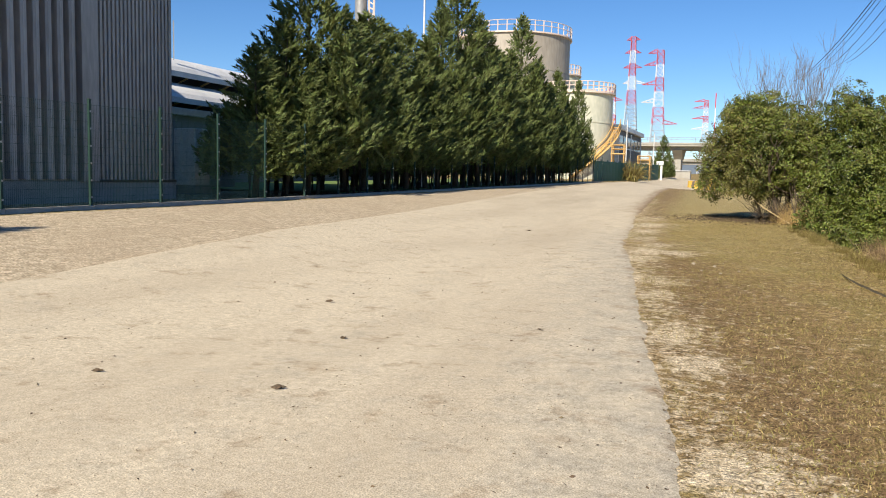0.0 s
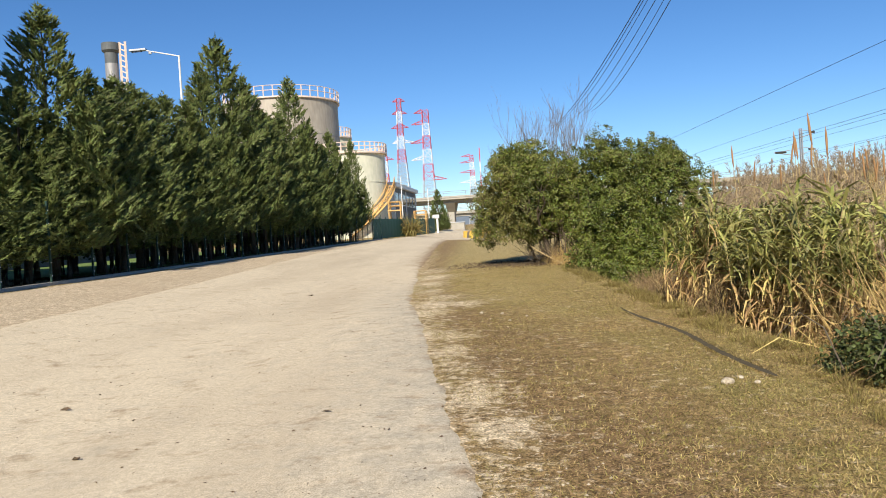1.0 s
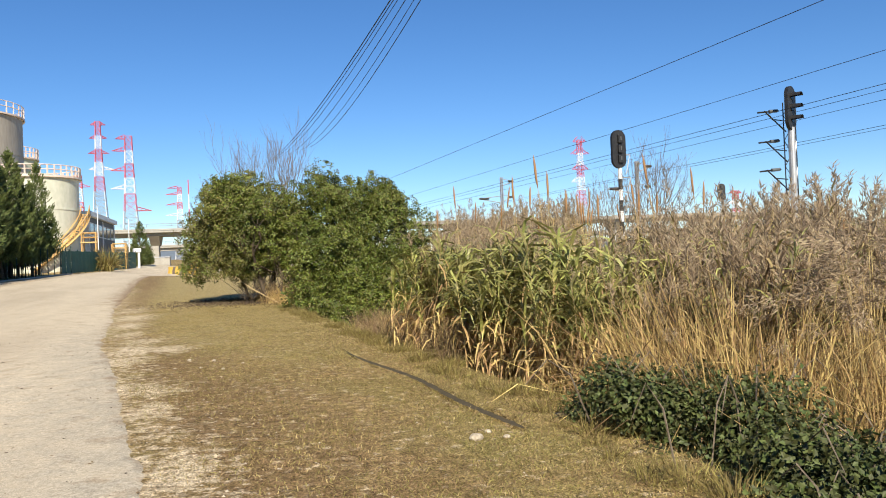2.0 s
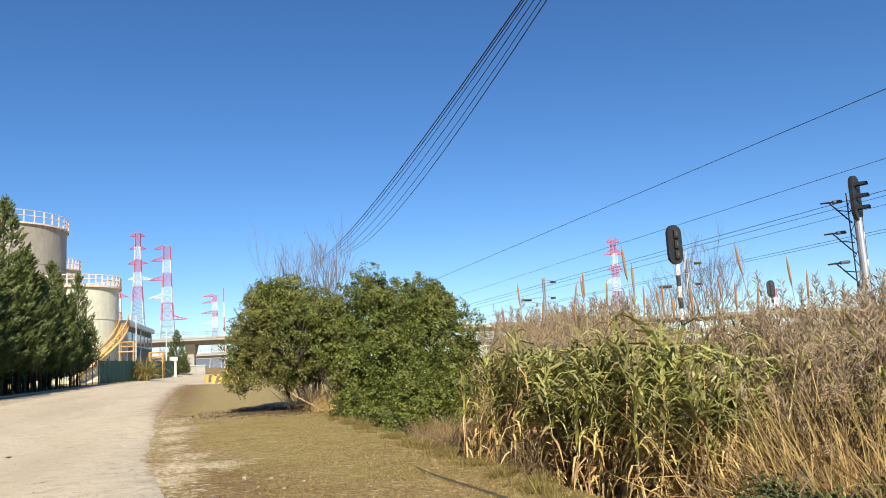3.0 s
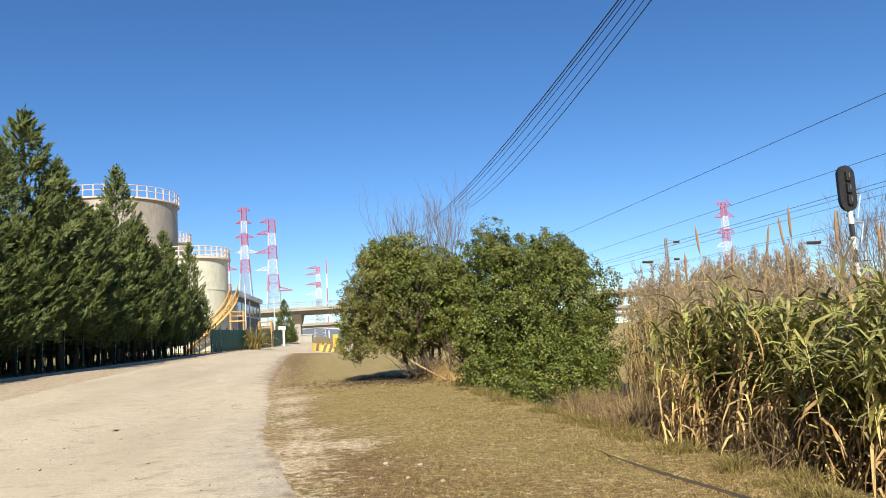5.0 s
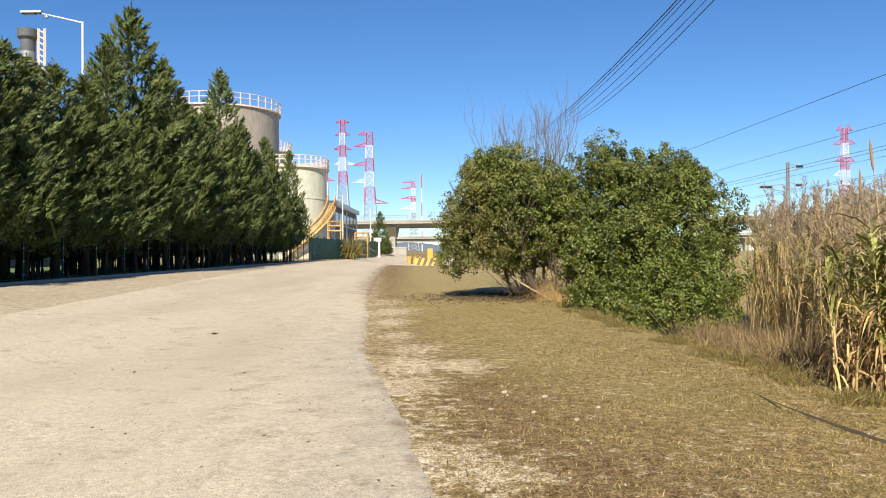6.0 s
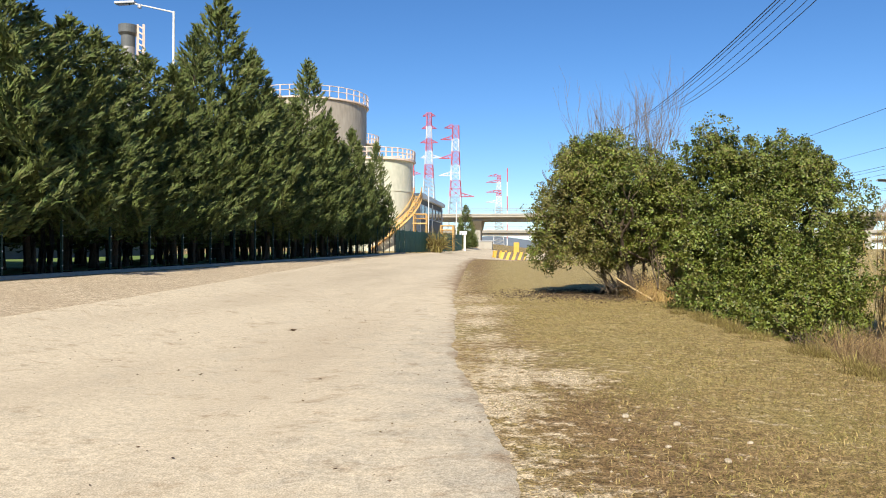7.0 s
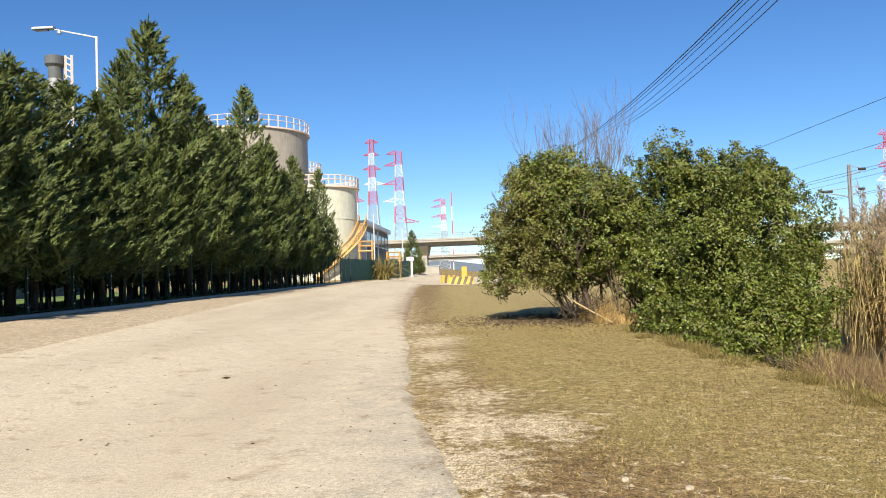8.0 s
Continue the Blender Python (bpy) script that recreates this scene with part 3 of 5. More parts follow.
back = cypress(14, 10.0, 2.7, 170, 34, "dark green cypress tree in the back row of the hedge", 0.42)
back.matrix_basis = pose(HEDGE_X - 2.0, 30.5, 0.8) @ Matrix.Diagonal((0.8, 0.8, 0.65, 1))
for row in (0, 1):
    for i in range(21):
        y = 32.8 + i * 2.35 + row
        x = HEDGE_X - 2.0 - 2.1 * row + rr.uniform(-0.3, 0.3)
        if row and y < 40:
            continue
        k = rr.uniform(0.55, 0.75)
        copy_thing(back, pose(x, y, float(h(x, y)) - 0.05, 0, 0, rr.uniform(0, 360)) @ Matrix.Diagonal((0.85, 0.85, k, 1)) @ Matrix.Diagonal([1 / c for c in back.scale] + [1]))

# ---- tanks ----
def tank(x, y, z, R, H, material, label, rail_h=1.2, bands=()):
    t = thing("storage_tank", x, y, z, label, "tank")
    bm = bmesh.new()
    bmesh.ops.create_cone(bm, cap_ends=True, segments=72, radius1=R, radius2=R, depth=H, matrix=Matrix.Translation((0, 0, H / 2)))
    part("shell", bm, material, t)
    bm = bmesh.new()
    bmesh.ops.create_cone(bm, cap_ends=True, segments=72, radius1=R * 1.005, radius2=0.5, depth=H * 0.06, matrix=Matrix.Translation((0, 0, H * 1.03)))
    part("roof", bm, material, t)
    for zz in bands:
        bm = bmesh.new()
        bmesh.ops.create_cone(bm, cap_ends=True, segments=72, radius1=R + 0.07, radius2=R + 0.07, depth=0.16, matrix=Matrix.Translation((0, 0, zz)))
        part("seam_band", bm, material, t)
    n = 40
    ro = R + 0.25
    bm = bmesh.new()
    bmesh.ops.create_cone(bm, cap_ends=True, segments=72, radius1=R + 0.4, radius2=R + 0.4, depth=0.25, matrix=Matrix.Translation((0, 0, H - 0.15)))
    part("walkway", bm, M_PINKRAIL, t, "faded pink rim walkway")
    for k in range(n):
        a = 2 * math.pi * k / n
        bm = bmesh.new()
        beam(bm, (ro * math.cos(a), ro * math.sin(a), H - 0.35), (ro * math.cos(a), ro * math.sin(a), H + rail_h), 0.1)
        part("rail_post", bm, M_PINKRAIL, t)
    for zz in (rail_h * 0.55, rail_h):
        bm = bmesh.new()
        for k in range(72):
            a, b = 2 * math.pi * k / 72, 2 * math.pi * (k + 1) / 72
            beam(bm, (ro * math.cos(a), ro * math.sin(a), H + zz), (ro * math.cos(b), ro * math.sin(b), H + zz), 0.07)
        part("rail", bm, M_PINKRAIL, t)
    return t


tank(-44.0, 150, 1.5, 10.6, 26.6, M_TANK_GREY, "large weathered grey storage tank with pink guard rail", 1.9, (8, 14, 20))
tank(-41.5, 170, 1.5, 6.0, 22.2, M_TANK_PALE, "cream storage tank with pink guard rail", 1.9)
tank(-24.2, 116.2, 1.2, 5.15, 12.9, M_TANK_PALE, "pale green and cream storage tank", 1.27, (4.5, 8.6))

# ---- stair, works and screens round the tanks ----
def helix_stair(x, y, z, R, a0, a1, z0, z1):
    t = thing("spiral_stair", x, y, z, "ochre steel stair winding up the pale tank", "stair")
    n = 34
    for side, rr_ in (("inner", R + 0.2), ("outer", R + 1.2)):
        run = [(radians(a0 + (a1 - a0) * k / n), z0 + (z1 - z0) * k / n) for k in range(n + 1)]
        for nm, up, th in ((side + "_stringer", 0.0, 0.16), ("handrail", 1.1, 0.08)):
            bm = bmesh.new()
            tube(bm, [(rr_ * math.cos(a), rr_ * math.sin(a), zz + up) for a, zz in run], [th] * (n + 1), 4)
            part(nm, bm, M_OCHRE, t)
    for k in range(n):
        a = radians(a0 + (a1 - a0) * (k + 0.5) / n)
        zz = z0 + (z1 - z0) * (k + 0.5) / n
        bm = bmesh.new()
        c, s_ = math.cos(a), math.sin(a)
        m = Matrix(((c, -s_, 0, c * (R + 0.7)), (s_, c, 0, s_ * (R + 0.7)), (0, 0, 1, zz), (0, 0, 0, 1))) @ Matrix.Diagonal((1.0, 0.28, 0.08, 1))
        bmesh.ops.create_cube(bm, size=1, matrix=m)
        part("tread", bm, M_OCHRE, t)
        if k % 3 == 0:
            bm = bmesh.new()
            beam(bm, (c * (R + 1.2), s_ * (R + 1.2), zz), (c * (R + 1.2), s_ * (R + 1.2), zz + 1.1), 0.07)
            part("baluster", bm, M_OCHRE, t)


helix_stair(-24.2, 116.2, 1.2, 5.15, -85, 6, 0.6, 8.2)


def works_building():
    b = thing("works_building", -18.9, 121.6, 1.0, "dark grey works building with white roof edge", "building")
    bm = bmesh.new()
    box(bm, -9, 0, 0, 25, -1, 8.4)
    part("wall", bm, M_SHEDWALL, b)
    bm = bmesh.new()
    box(bm, -9.0, -0.02, -0.06, -0.003, -1, 8.4)
    part("end_wall", bm, M_WHITE, b, "pale rendered end wall")
    bm = bmesh.new()
    box(bm, -9.3, 0.5, -0.3, 25.5, 8.4, 9.1, 0.05)
    part("roof", bm, M_WHITE, b, "white roof fascia")
    for k in range(6):
        y0 = 1.2 + k * 3.9
        bm = bmesh.new()
        box(bm, -0.05, 0.06, y0, y0 + 3.0, 5.7, 7.6)
        w = part("window", bm, M_WHITE, b, "white window frame")
        bm = bmesh.new()
        box(bm, 0.055, 0.075, y0 + 0.15, y0 + 2.85, 5.85, 7.45)
        part("pane", bm, M_GLASS, w)
    for y0 in (0.0, 12.4, 24.4):
        bm = bmesh.new()
        box(bm, -0.1, 0.12, y0, y0 + 0.5, -1, 8.2)
        part("pilaster", bm, M_WHITE, b)
    bm = bmesh.new()
    box(bm, 0.0, 3.0, 1.5, 9.0, -0.5, 2.6, 0.03)
    part("annex", bm, M_WHITE, b, "low white annex")


works_building()


def ochre_platform(x, y, z, H):
    t = thing("pipe_platform", x, y, z, "ochre steel pipe platform with railing", "platform")
    for dx in (0, 1.6):
        for dy in (0, 1.6):
            bm = bmesh.new()
            beam(bm, (dx, dy, -0.3), (dx, dy, H + 1.1), 0.09)
            part("leg", bm, M_OCHRE, t)
    bm = bmesh.new()
    box(bm, -0.15, 1.75, -0.15, 1.75, H - 0.15, H)
    part("deck", bm, M_OCHRE, t)
    for zz in (0.55, 1.1):
        bm = bmesh.new()
        for a, b in (((0, 0), (1.6, 0)), ((1.6, 0), (1.6, 1.6)), ((1.6, 1.6), (0, 1.6)), ((0, 1.6), (0, 0))):
            beam(bm, (*a, H + zz), (*b, H + zz), 0.06)
        part("rail", bm, M_OCHRE, t)


ochre_platform(-17.5, 108, float(h(-17.5, 108)), 3.6)
ochre_platform(-14.6, 112, float(h(-14.6, 112)), 2.2)


# ---- green screened fence at the end of the hedge ----
def screen_fence():
    a, b = Vector((-15.3, 84.0, 0)), Vector((-12.6, 119.0, 0))
    n = 12
    f = thing("screen_fence", 0, 0, 0, "green fence covered with screening cloth", "fence")
    for k in range(n + 1):
        p = a.lerp(b, k / n)
        z = float(h(p.x, p.y))
        bm = bmesh.new()
        beam(bm, (p.x, p.y, z - 0.2), (p.x, p.y, z + 2.4), 0.05, 6)
        part("post", bm, M_GREENPAINT, f)
        if k < n:
            q = a.lerp(b, (k + 1) / n)
            zq = float(h(q.x, q.y))
            bm = bmesh.new()
            m = 8
            cols = []
            for j in range(m + 1):
                c = p.lerp(q, j / m)
                zz = z + (zq - z) * j / m
                off = 0.05 * math.sin(j * 1.7 + k) * (0 < j < m)
                cols.append([bm.verts.new((c.x + 0.06 + off * (0.5 + i * 0.2), c.y, zz + 0.05 + 2.2 * i / 3 - 0.06 * math.sin(math.pi * j / m) * (i == 3))) for i in range(4)])
            for u, v in zip(cols, cols[1:]):
                for i in range(3):
                    bm.faces.new((u[i], v[i], v[i + 1], u[i + 1]))
            part("cloth", bm, M_TARP, f, "wrinkled green cloth", smooth=True)


screen_fence()


def gate_post(x, y):
    z = float(h(x, y))
    t = thing("gate_post", x, y, z, "white square gate post with a box on top", "post")
    bm = bmesh.new()
    box(bm, -0.14, 0.14, -0.14, 0.14, -0.2, 2.2, 0.02)
    part("shaft", bm, M_WHITE, t)
    bm = bmesh.new()
    box(bm, -0.75, 0.3, -0.3, 0.3, 2.2, 2.75, 0.05)
    part("head", bm, M_WHITE, t)


gate_post(-12.2, 119.6)

# ---- lamp post and chimney ----
def lamp_post(x, y):
    z = float(h(x, y))
    t = thing("street_lamp", x, y, z, "slim white steel lamp post with a long arm", "lamp")
    H = 12.2 - z
    bm = bmesh.new()
    beam(bm, (0, 0, -0.1), (0, 0, H), 0.085, 10, 0.05)
    part("pole", bm, M_WHITE, t, smooth=False)
    bm = bmesh.new()
    beam(bm, (0.03, 0, H - 0.05), (-1.9, 0, H + 0.42), 0.036, 8, 0.03)
    part("arm", bm, M_WHITE, t)
    bm = bmesh.new()
    box(bm, -2.75, -1.8, -0.14, 0.14, H + 0.4, H + 0.52, 0.03)
    head = part("lamp_head", bm, M_GALV, t)
    bm = bmesh.new()
    box(bm, -2.65, -2.1, -0.1, 0.1, H + 0.37, H + 0.41)
    part("lens", bm, M_GLASS, head)
    bm = bmesh.new()
    beam(bm, (-1.6, 0, H + 0.2), (-1.6, 0, H + 0.36), 0.09, 8)
    part("sensor", bm, M_GALV, t)


lamp_post(-17.5, 43)


def chimney(x, y, top):
    t = thing("chimney", x, y, 1.0, "dark grey steel chimney with a wide head", "chimney")
    H = top - 1
    bm = bmesh.new()
    beam(bm, (0, 0, -1), (0, 0, H - 2.6), 0.82, 24)
    part("stack", bm, M_STEEL_DARK, t)
    bm = bmesh.new()
    beam(bm, (0, 0, H - 2.7), (0, 0, H - 1.25), 0.8, 24)
    beam(bm, (0, 0, H - 1.25), (0, 0, H - 0.95), 0.8, 24, 1.12)
    beam(bm, (0, 0, H - 0.95), (0, 0, H), 1.12, 24)
    part("head", bm, M_SHEDWALL, t)
    for dx in (1.2, 1.95):
        bm = bmesh.new()
        beam(bm, (dx, 0, -1), (dx, 0, H + 0.1), 0.16)
        part("ladder_rail", bm, M_PINKRAIL, t)
    for k in range(24):
        bm = bmesh.new()
        zz = H - k * 0.7
        beam(bm, (1.15, -0.02, zz), (2.0, -0.02, zz - 0.5), 0.08)
        part("rung", bm, M_PINKRAIL, t)


chimney(-50.6, 98.8, 28.6)

# ---- louvred white hall ----
def louvre_hall():
    b = thing("louvred_hall", -30, 30, 1.1, "white industrial hall with curved roof louvres", "building")
    bm = bmesh.new()
    box(bm, -20, 0, 0, 36, -1, 3.9)
    part("wall", bm, M_PLINTH, b, "grey lower wall")
    bm = bmesh.new()
    box(bm, -20, 0.35, -0.2, 36.2, 3.75, 4.15, 0.03)
    part("ledge", bm, M_GALV, b)
    for k, (z0, x0) in enumerate(((4.15, 0.7), (5.75, -0.3))):
        bm = bmesh.new()
        rows = []
        for u in range(7):
            w = u / 6
            px, pz = x0 - 0.2 - 2.6 * w ** 1.4, z0 + 0.55 + 1.1 * math.sin(w * math.pi / 2)
            rows.append([bm.verts.new((px, yy, pz)) for yy in (0.0 - 0.2 * k, 36)])
        lip = [bm.verts.new((x0 - 0.2, yy, z0 + 0.25)) for yy in (0.0 - 0.2 * k, 36)]
        for r0, r1 in zip([lip] + rows, rows):
            bm.faces.new((r0[0], r0[1], r1[1], r1[0]))
        o = part("louvre", bm, M_WHITE, b, "curved white roof sheet", smooth=False)
        md = o.modifiers.new("thickness", 'SOLIDIFY')
        md.thickness = 0.08
        # solid dark box: the shade inside the open gap, put in as colour
        bm = bmesh.new()
        box(bm, -14, x0 - 1.2, 0.3, 35.8, z0 - 0.05, z0 + 0.9)
        part("louvre_gap_shade", bm, M_DARK, b, "dark box standing for the shade in the open gap")
        for j in range(18):
            bm = bmesh.new()
            beam(bm, (x0 - 0.4, 1 + j * 2.0, z0 + 0.35), (x0 - 1.3, 1 + j * 2.0, z0), 0.06)
            part("strut", bm, M_OCHRE, b)
    bm = bmesh.new()
    beam(bm, (-1, 8, 7), (-1, 8, 9.2), 0.05)
    part("vent_pipe", bm, M_GALV, b)


louvre_hall()


def cabinet(x, y):
    z = float(h(x, y))
    t = thing("electric_cabinet", x, y, z, "tall white sheet metal electric cabinet", "cabinet")
    bm = bmesh.new()
    box(bm, -0.5, 0.5, -0.45, 0.45, 0.3, 2.5, 0.03)
    part("body", bm, M_WHITE, t)
    bm = bmesh.new()
    box(bm, -0.55, 0.55, -0.5, 0.5, -0.2, 0.3)
    part("base", bm, M_PLINTH, t)
    bm = bmesh.new()
    box(bm, 0.5, 0.52, -0.4, 0.4, 0.4, 2.4, 0.008)
    part("door", bm, M_WHITE, t)


cabinet(-20.2, 26.2)


def low_wall(x0, y0, y1, zt, label):
    t = thing("low_wall", x0, y0, 0.6, label, "wall")
    bm = bmesh.new()
    box(bm, -0.15, 0.15, 0, y1 - y0, -0.5, zt, 0.01)
    part("wall", bm, M_PLINTH, t)
    bm = bmesh.new()
    box(bm, -0.22, 0.22, -0.02, y1 - y0 + 0.02, zt, zt + 0.08)
    part("coping", bm, M_CONC, t)


low_wall(-24, 24, 34, 1.5, "low grey concrete wall with coping")
lawn = tagged(sheet("lawn", np.arange(-29, -15.0, 0.7), np.arange(30, 84, 0.9), lambda X, Y: h(X, Y) + 0.03, M_LAWN), "green lawn behind the hedge", "lawn", kind="structure")

# ---- barriers at the end of the road ----
def barrier(x, y, rz, L, label, z=None):
    z = float(h(x, y)) if z is None else z
    t = thing("road_barrier", x, y, z, label, "barrier", "striped road barriers", rz=rz)
    prof = [(-0.32, -0.1), (-0.32, 0.12), (-0.17, 0.38), (-0.11, 0.95), (0.11, 0.95), (0.17, 0.38), (0.32, 0.12), (0.32, -0.1)]
    bm = bmesh.new()
    A = [bm.verts.new((-L / 2, py, pz)) for py, pz in prof]
    B = [bm.verts.new((L / 2, py, pz)) for py, pz in prof]
    for k in range(len(prof) - 1):
        bm.faces.new((A[k], A[k + 1], B[k + 1], B[k]))
    bm.faces.new(A)
    bm.faces.new(list(reversed(B)))
    bmesh.ops.recalc_face_normals(bm, faces=bm.faces)
    part("body", bm, M_YELLOW, t)
    for k in range(int(L / 0.7)):
        x0 = -L / 2 + 0.2 + k * 0.72
        bm = bmesh.new()
        f0 = [(-0.325, 0.0), (-0.325, 0.12), (-0.175, 0.383), (-0.115, 0.945)]
        left = [bm.verts.new((x0 + pz * 0.35, py - 0.006, pz)) for py, pz in f0]
        right = [bm.verts.new((min(x0 + 0.36 + pz * 0.35, L / 2), py - 0.006, pz)) for py, pz in f0]
        for j in range(3):
            bm.faces.new((left[j], left[j + 1], right[j + 1], right[j]))
        part("stripe", bm, M_STRIPE, t, "dark diagonal stripe")


barrier(-4.9, 105, -1, 3.0, "yellow concrete road barrier with dark diagonal stripes")
barrier(-6.6, 109, 35, 2.2, "yellow concrete road barrier turned aside", 0.95)


def upright_block(x, y):
    z = float(h(x, y))
    t = thing("marker_block", x, y, z, "yellow painted concrete marker block standing upright", "block")
    bm = bmesh.new()
    box(bm, -0.35, 0.35, -0.3, 0.3, -0.1, 2.1, 0.08)
    part("body", bm, M_YELLOW, t)


upright_block(-4.6, 107.5)

# ---- viaducts ----
def viaduct(p0, p1, z_deck, depth, width, spacing, first, label):
    a, b = Vector((*p0, 0)), Vector((*p1, 0))
    L = (b - a).length
    ang = math.degrees(math.atan2(b.y - a.y, b.x - a.x))
    t = thing("viaduct", a.x, a.y, 0, label, "bridge", rz=ang)
    bm = bmesh.new()
    box(bm, 0, L, -width / 2, width / 2, z_deck - 0.5, z_deck, 0.05)
    part("deck", bm, M_CONC, t)
    for dy in (-width * 0.28, width * 0.28):
        bm = bmesh.new()
        box(bm, 0, L, dy - 0.9, dy + 0.9, z_deck - depth, z_deck - 0.5)
        part("girder", bm, M_CONC, t)
    for dy in (-width / 2, width / 2):
        bm = bmesh.new()
        box(bm, 0, L, dy - 0.1, dy + 0.1, z_deck, z_deck + 0.45)
        part("parapet", bm, M_CONC, t)
    s_ = first
    while s_ < L:
        bm = bmesh.new()
        box(bm, s_ - 0.85, s_ + 0.85, -width * 0.16, width * 0.16, -3, z_deck - depth - 1.1, 0.25)
        part("pier", bm, M_CONC, t)
        bm = bmesh.new()
        vs = [bm.verts.new(c) for c in ((s_ - 1.1, -width * 0.16, z_deck - depth - 2.4), (s_ + 1.1, -width * 0.16, z_deck - depth - 2.4), (s_ + 1.1, width * 0.16, z_deck - depth - 2.4), (s_ - 1.1, width * 0.16, z_deck - depth - 2.4), (s_ - 1.3, -width * 0.42, z_deck - depth), (s_ + 1.3, -width * 0.42, z_deck - depth), (s_ + 1.3, width * 0.42, z_deck - depth), (s_ - 1.3, width * 0.42, z_deck - depth))]
        for q in ((0, 3, 2, 1), (4, 5, 6, 7), (0, 1, 5, 4), (1, 2, 6, 5), (2, 3, 7, 6), (3, 0, 4, 7)):
            bm.faces.new([vs[k] for k in q])
        part("pier_head", bm, M_CONC, t)
        s_ += spacing
    n = int(L / 6)
    bm = bmesh.new()
    for k in range(n):
        beam(bm, (k * 6, -width / 2, z_deck + 0.7), (k * 6, -width / 2, z_deck + 1.7), 0.06)
    beam(bm, (0, -width / 2, z_deck + 1.7), (L, -width / 2, z_deck + 1.7), 0.05)
    beam(bm, (0, -width / 2, z_deck + 1.2), (L, -width / 2, z_deck + 1.2), 0.04)
    part("railing", bm, M_GALV, t, "thin green-grey railing")


viaduct((-140, 222), (180, 214), 11.3, 1.35, 11, 32, 121.5 - 96, "concrete motorway viaduct on piers")
viaduct((-160, 300), (240, 296), 9.4, 1.5, 9, 26, 3, "lower concrete viaduct behind")
viaduct((120, 420), (700, 760), 9.5, 2.0, 10, 40, 10, "long low concrete viaduct far off")


def site_hut(x, y, w, d, hh, material, label):
    z = float(h(x, y))
    t = thing("site_hut", x, y, z, label, "hut")
    bm = bmesh.new()
    box(bm, -w / 2, w / 2, -d / 2, d / 2, -0.3, hh, 0.03)
    part("body", bm, material, t)
    bm = bmesh.new()
    box(bm, -w / 2 - 0.1, w / 2 + 0.1, -d / 2 - 0.1, d / 2 + 0.1, hh, hh + 0.15)
    part("roof", bm, M_GALV, t)


site_hut(-11.6, 150, 2.6, 2.0, 1.2, M_CONC, "low whitewashed hut under the viaduct")


# ---- pylons ----
def pylon(x, y, z_top, z_bands, w_top, w_low, arms, label, foot=0.0, th=0.14):
    """A lattice tower; z_bands run from the top down, red first; below them bare steel."""
    t = thing("transmission_pylon", x, y, foot, label, "pylon", "red and white pylons")
    zs = [z_top] + list(z_bands)
    half = lambda z: 0.5 * (w_top + (w_low - w_top) * max(0, (z_top - z) / (z_top - zs[-1])) ** 1.6)
    spans = [(zs[i], zs[i + 1], (M_RED, M_PWHITE)[i % 2]) for i in range(len(zs) - 1)] + [(zs[-1], foot - 1, M_GALV)]
    for hi, lo, material in spans:
        bm = bmesh.new()
        steps = max(2, int((hi - lo) / (w_top * 0.9)))
        for k in range(steps):
            za, zb = hi + (lo - hi) * k / steps, hi + (lo - hi) * (k + 1) / steps
            ha, hb = half(za), half(zb)
            ca = [(-ha, -ha), (ha, -ha), (ha, ha), (-ha, ha)]
            cb = [(-hb, -hb), (hb, -hb), (hb, hb), (-hb, hb)]
            for j in range(4):
                beam(bm, (*ca[j], za - foot), (*cb[j], zb - foot), th)
                q = (j + 1) % 4
                beam(bm, (*ca[j], za - foot), (*cb[q], zb - foot), th * 0.6)
                beam(bm, (*ca[q], za - foot), (*cb[j], zb - foot), th * 0.6)
                beam(bm, (*ca[j], za - foot), (*ca[q], za - foot), th * 0.6)
        part("lattice_section", bm, material, t)
    for z, reach, side, material in arms:
        bm = bmesh.new()
        w = half(z)
        tip = (side * (w + reach), 0, z - foot)
        for sy in (-w, w):
            beam(bm, (side * w, sy, z - foot), tip, th * 0.8)
            beam(bm, (side * w, sy, z - foot + 1.6), tip, th * 0.8)
            for k in (0.3, 0.6):
                beam(bm, (side * (w + reach * k), sy * (1 - k), z - foot), (side * (w + reach * k), sy * (1 - k), z - foot + 1.6 * (1 - k)), th * 0.6)
        part("cross_arm", bm, material, t)


pylon(-65.5, 450, 80.3, (72.6, 65.7, 58.8, 51.1, 43.4), 2.4, 5.0, [(78.5, 2.5, s_, M_RED) for s_ in (-1, 1)] + [(71.5, 3.0, s_, M_RED) for s_ in (-1, 1)] + [(63.5, 3.5, s_, M_RED) for s_ in (-1, 1)] + [(55, 5.5, 1, M_PWHITE), (55, 3, -1, M_PWHITE)], "tall red and white lattice pylon", 2, 0.15)
pylon(-37.8, 337, 54.6, (48.9, 43.7, 38.0, 31.7, 24.9), 2.6, 4.6, [(53.6, 3.6, -1, M_RED), (48.8, 5.0, -1, M_RED), (41.0, 5.4, -1, M_RED), (33.8, 5.2, -1, M_PWHITE), (25, 5.5, 1, M_RED)], "red and white lattice pylon with arms on one side", 2, 0.12)
pylon(-34.6, 600, 59.7, (54.5, 48.5, 44, 36), 2.6, 4.2, [(59, 7, -1, M_RED), (54.4, 8, -1, M_RED), (47, 8, -1, M_RED), (39.5, 8, -1, M_PWHITE)], "far red and white lattice pylon", 2, 0.18)
pylon(-75.5, 450, 52, (45, 38, 30), 2.6, 4.2, [(51, 3, -1, M_RED), (46, 4, 1, M_RED)], "red and white lattice pylon behind the tanks", 2, 0.15)
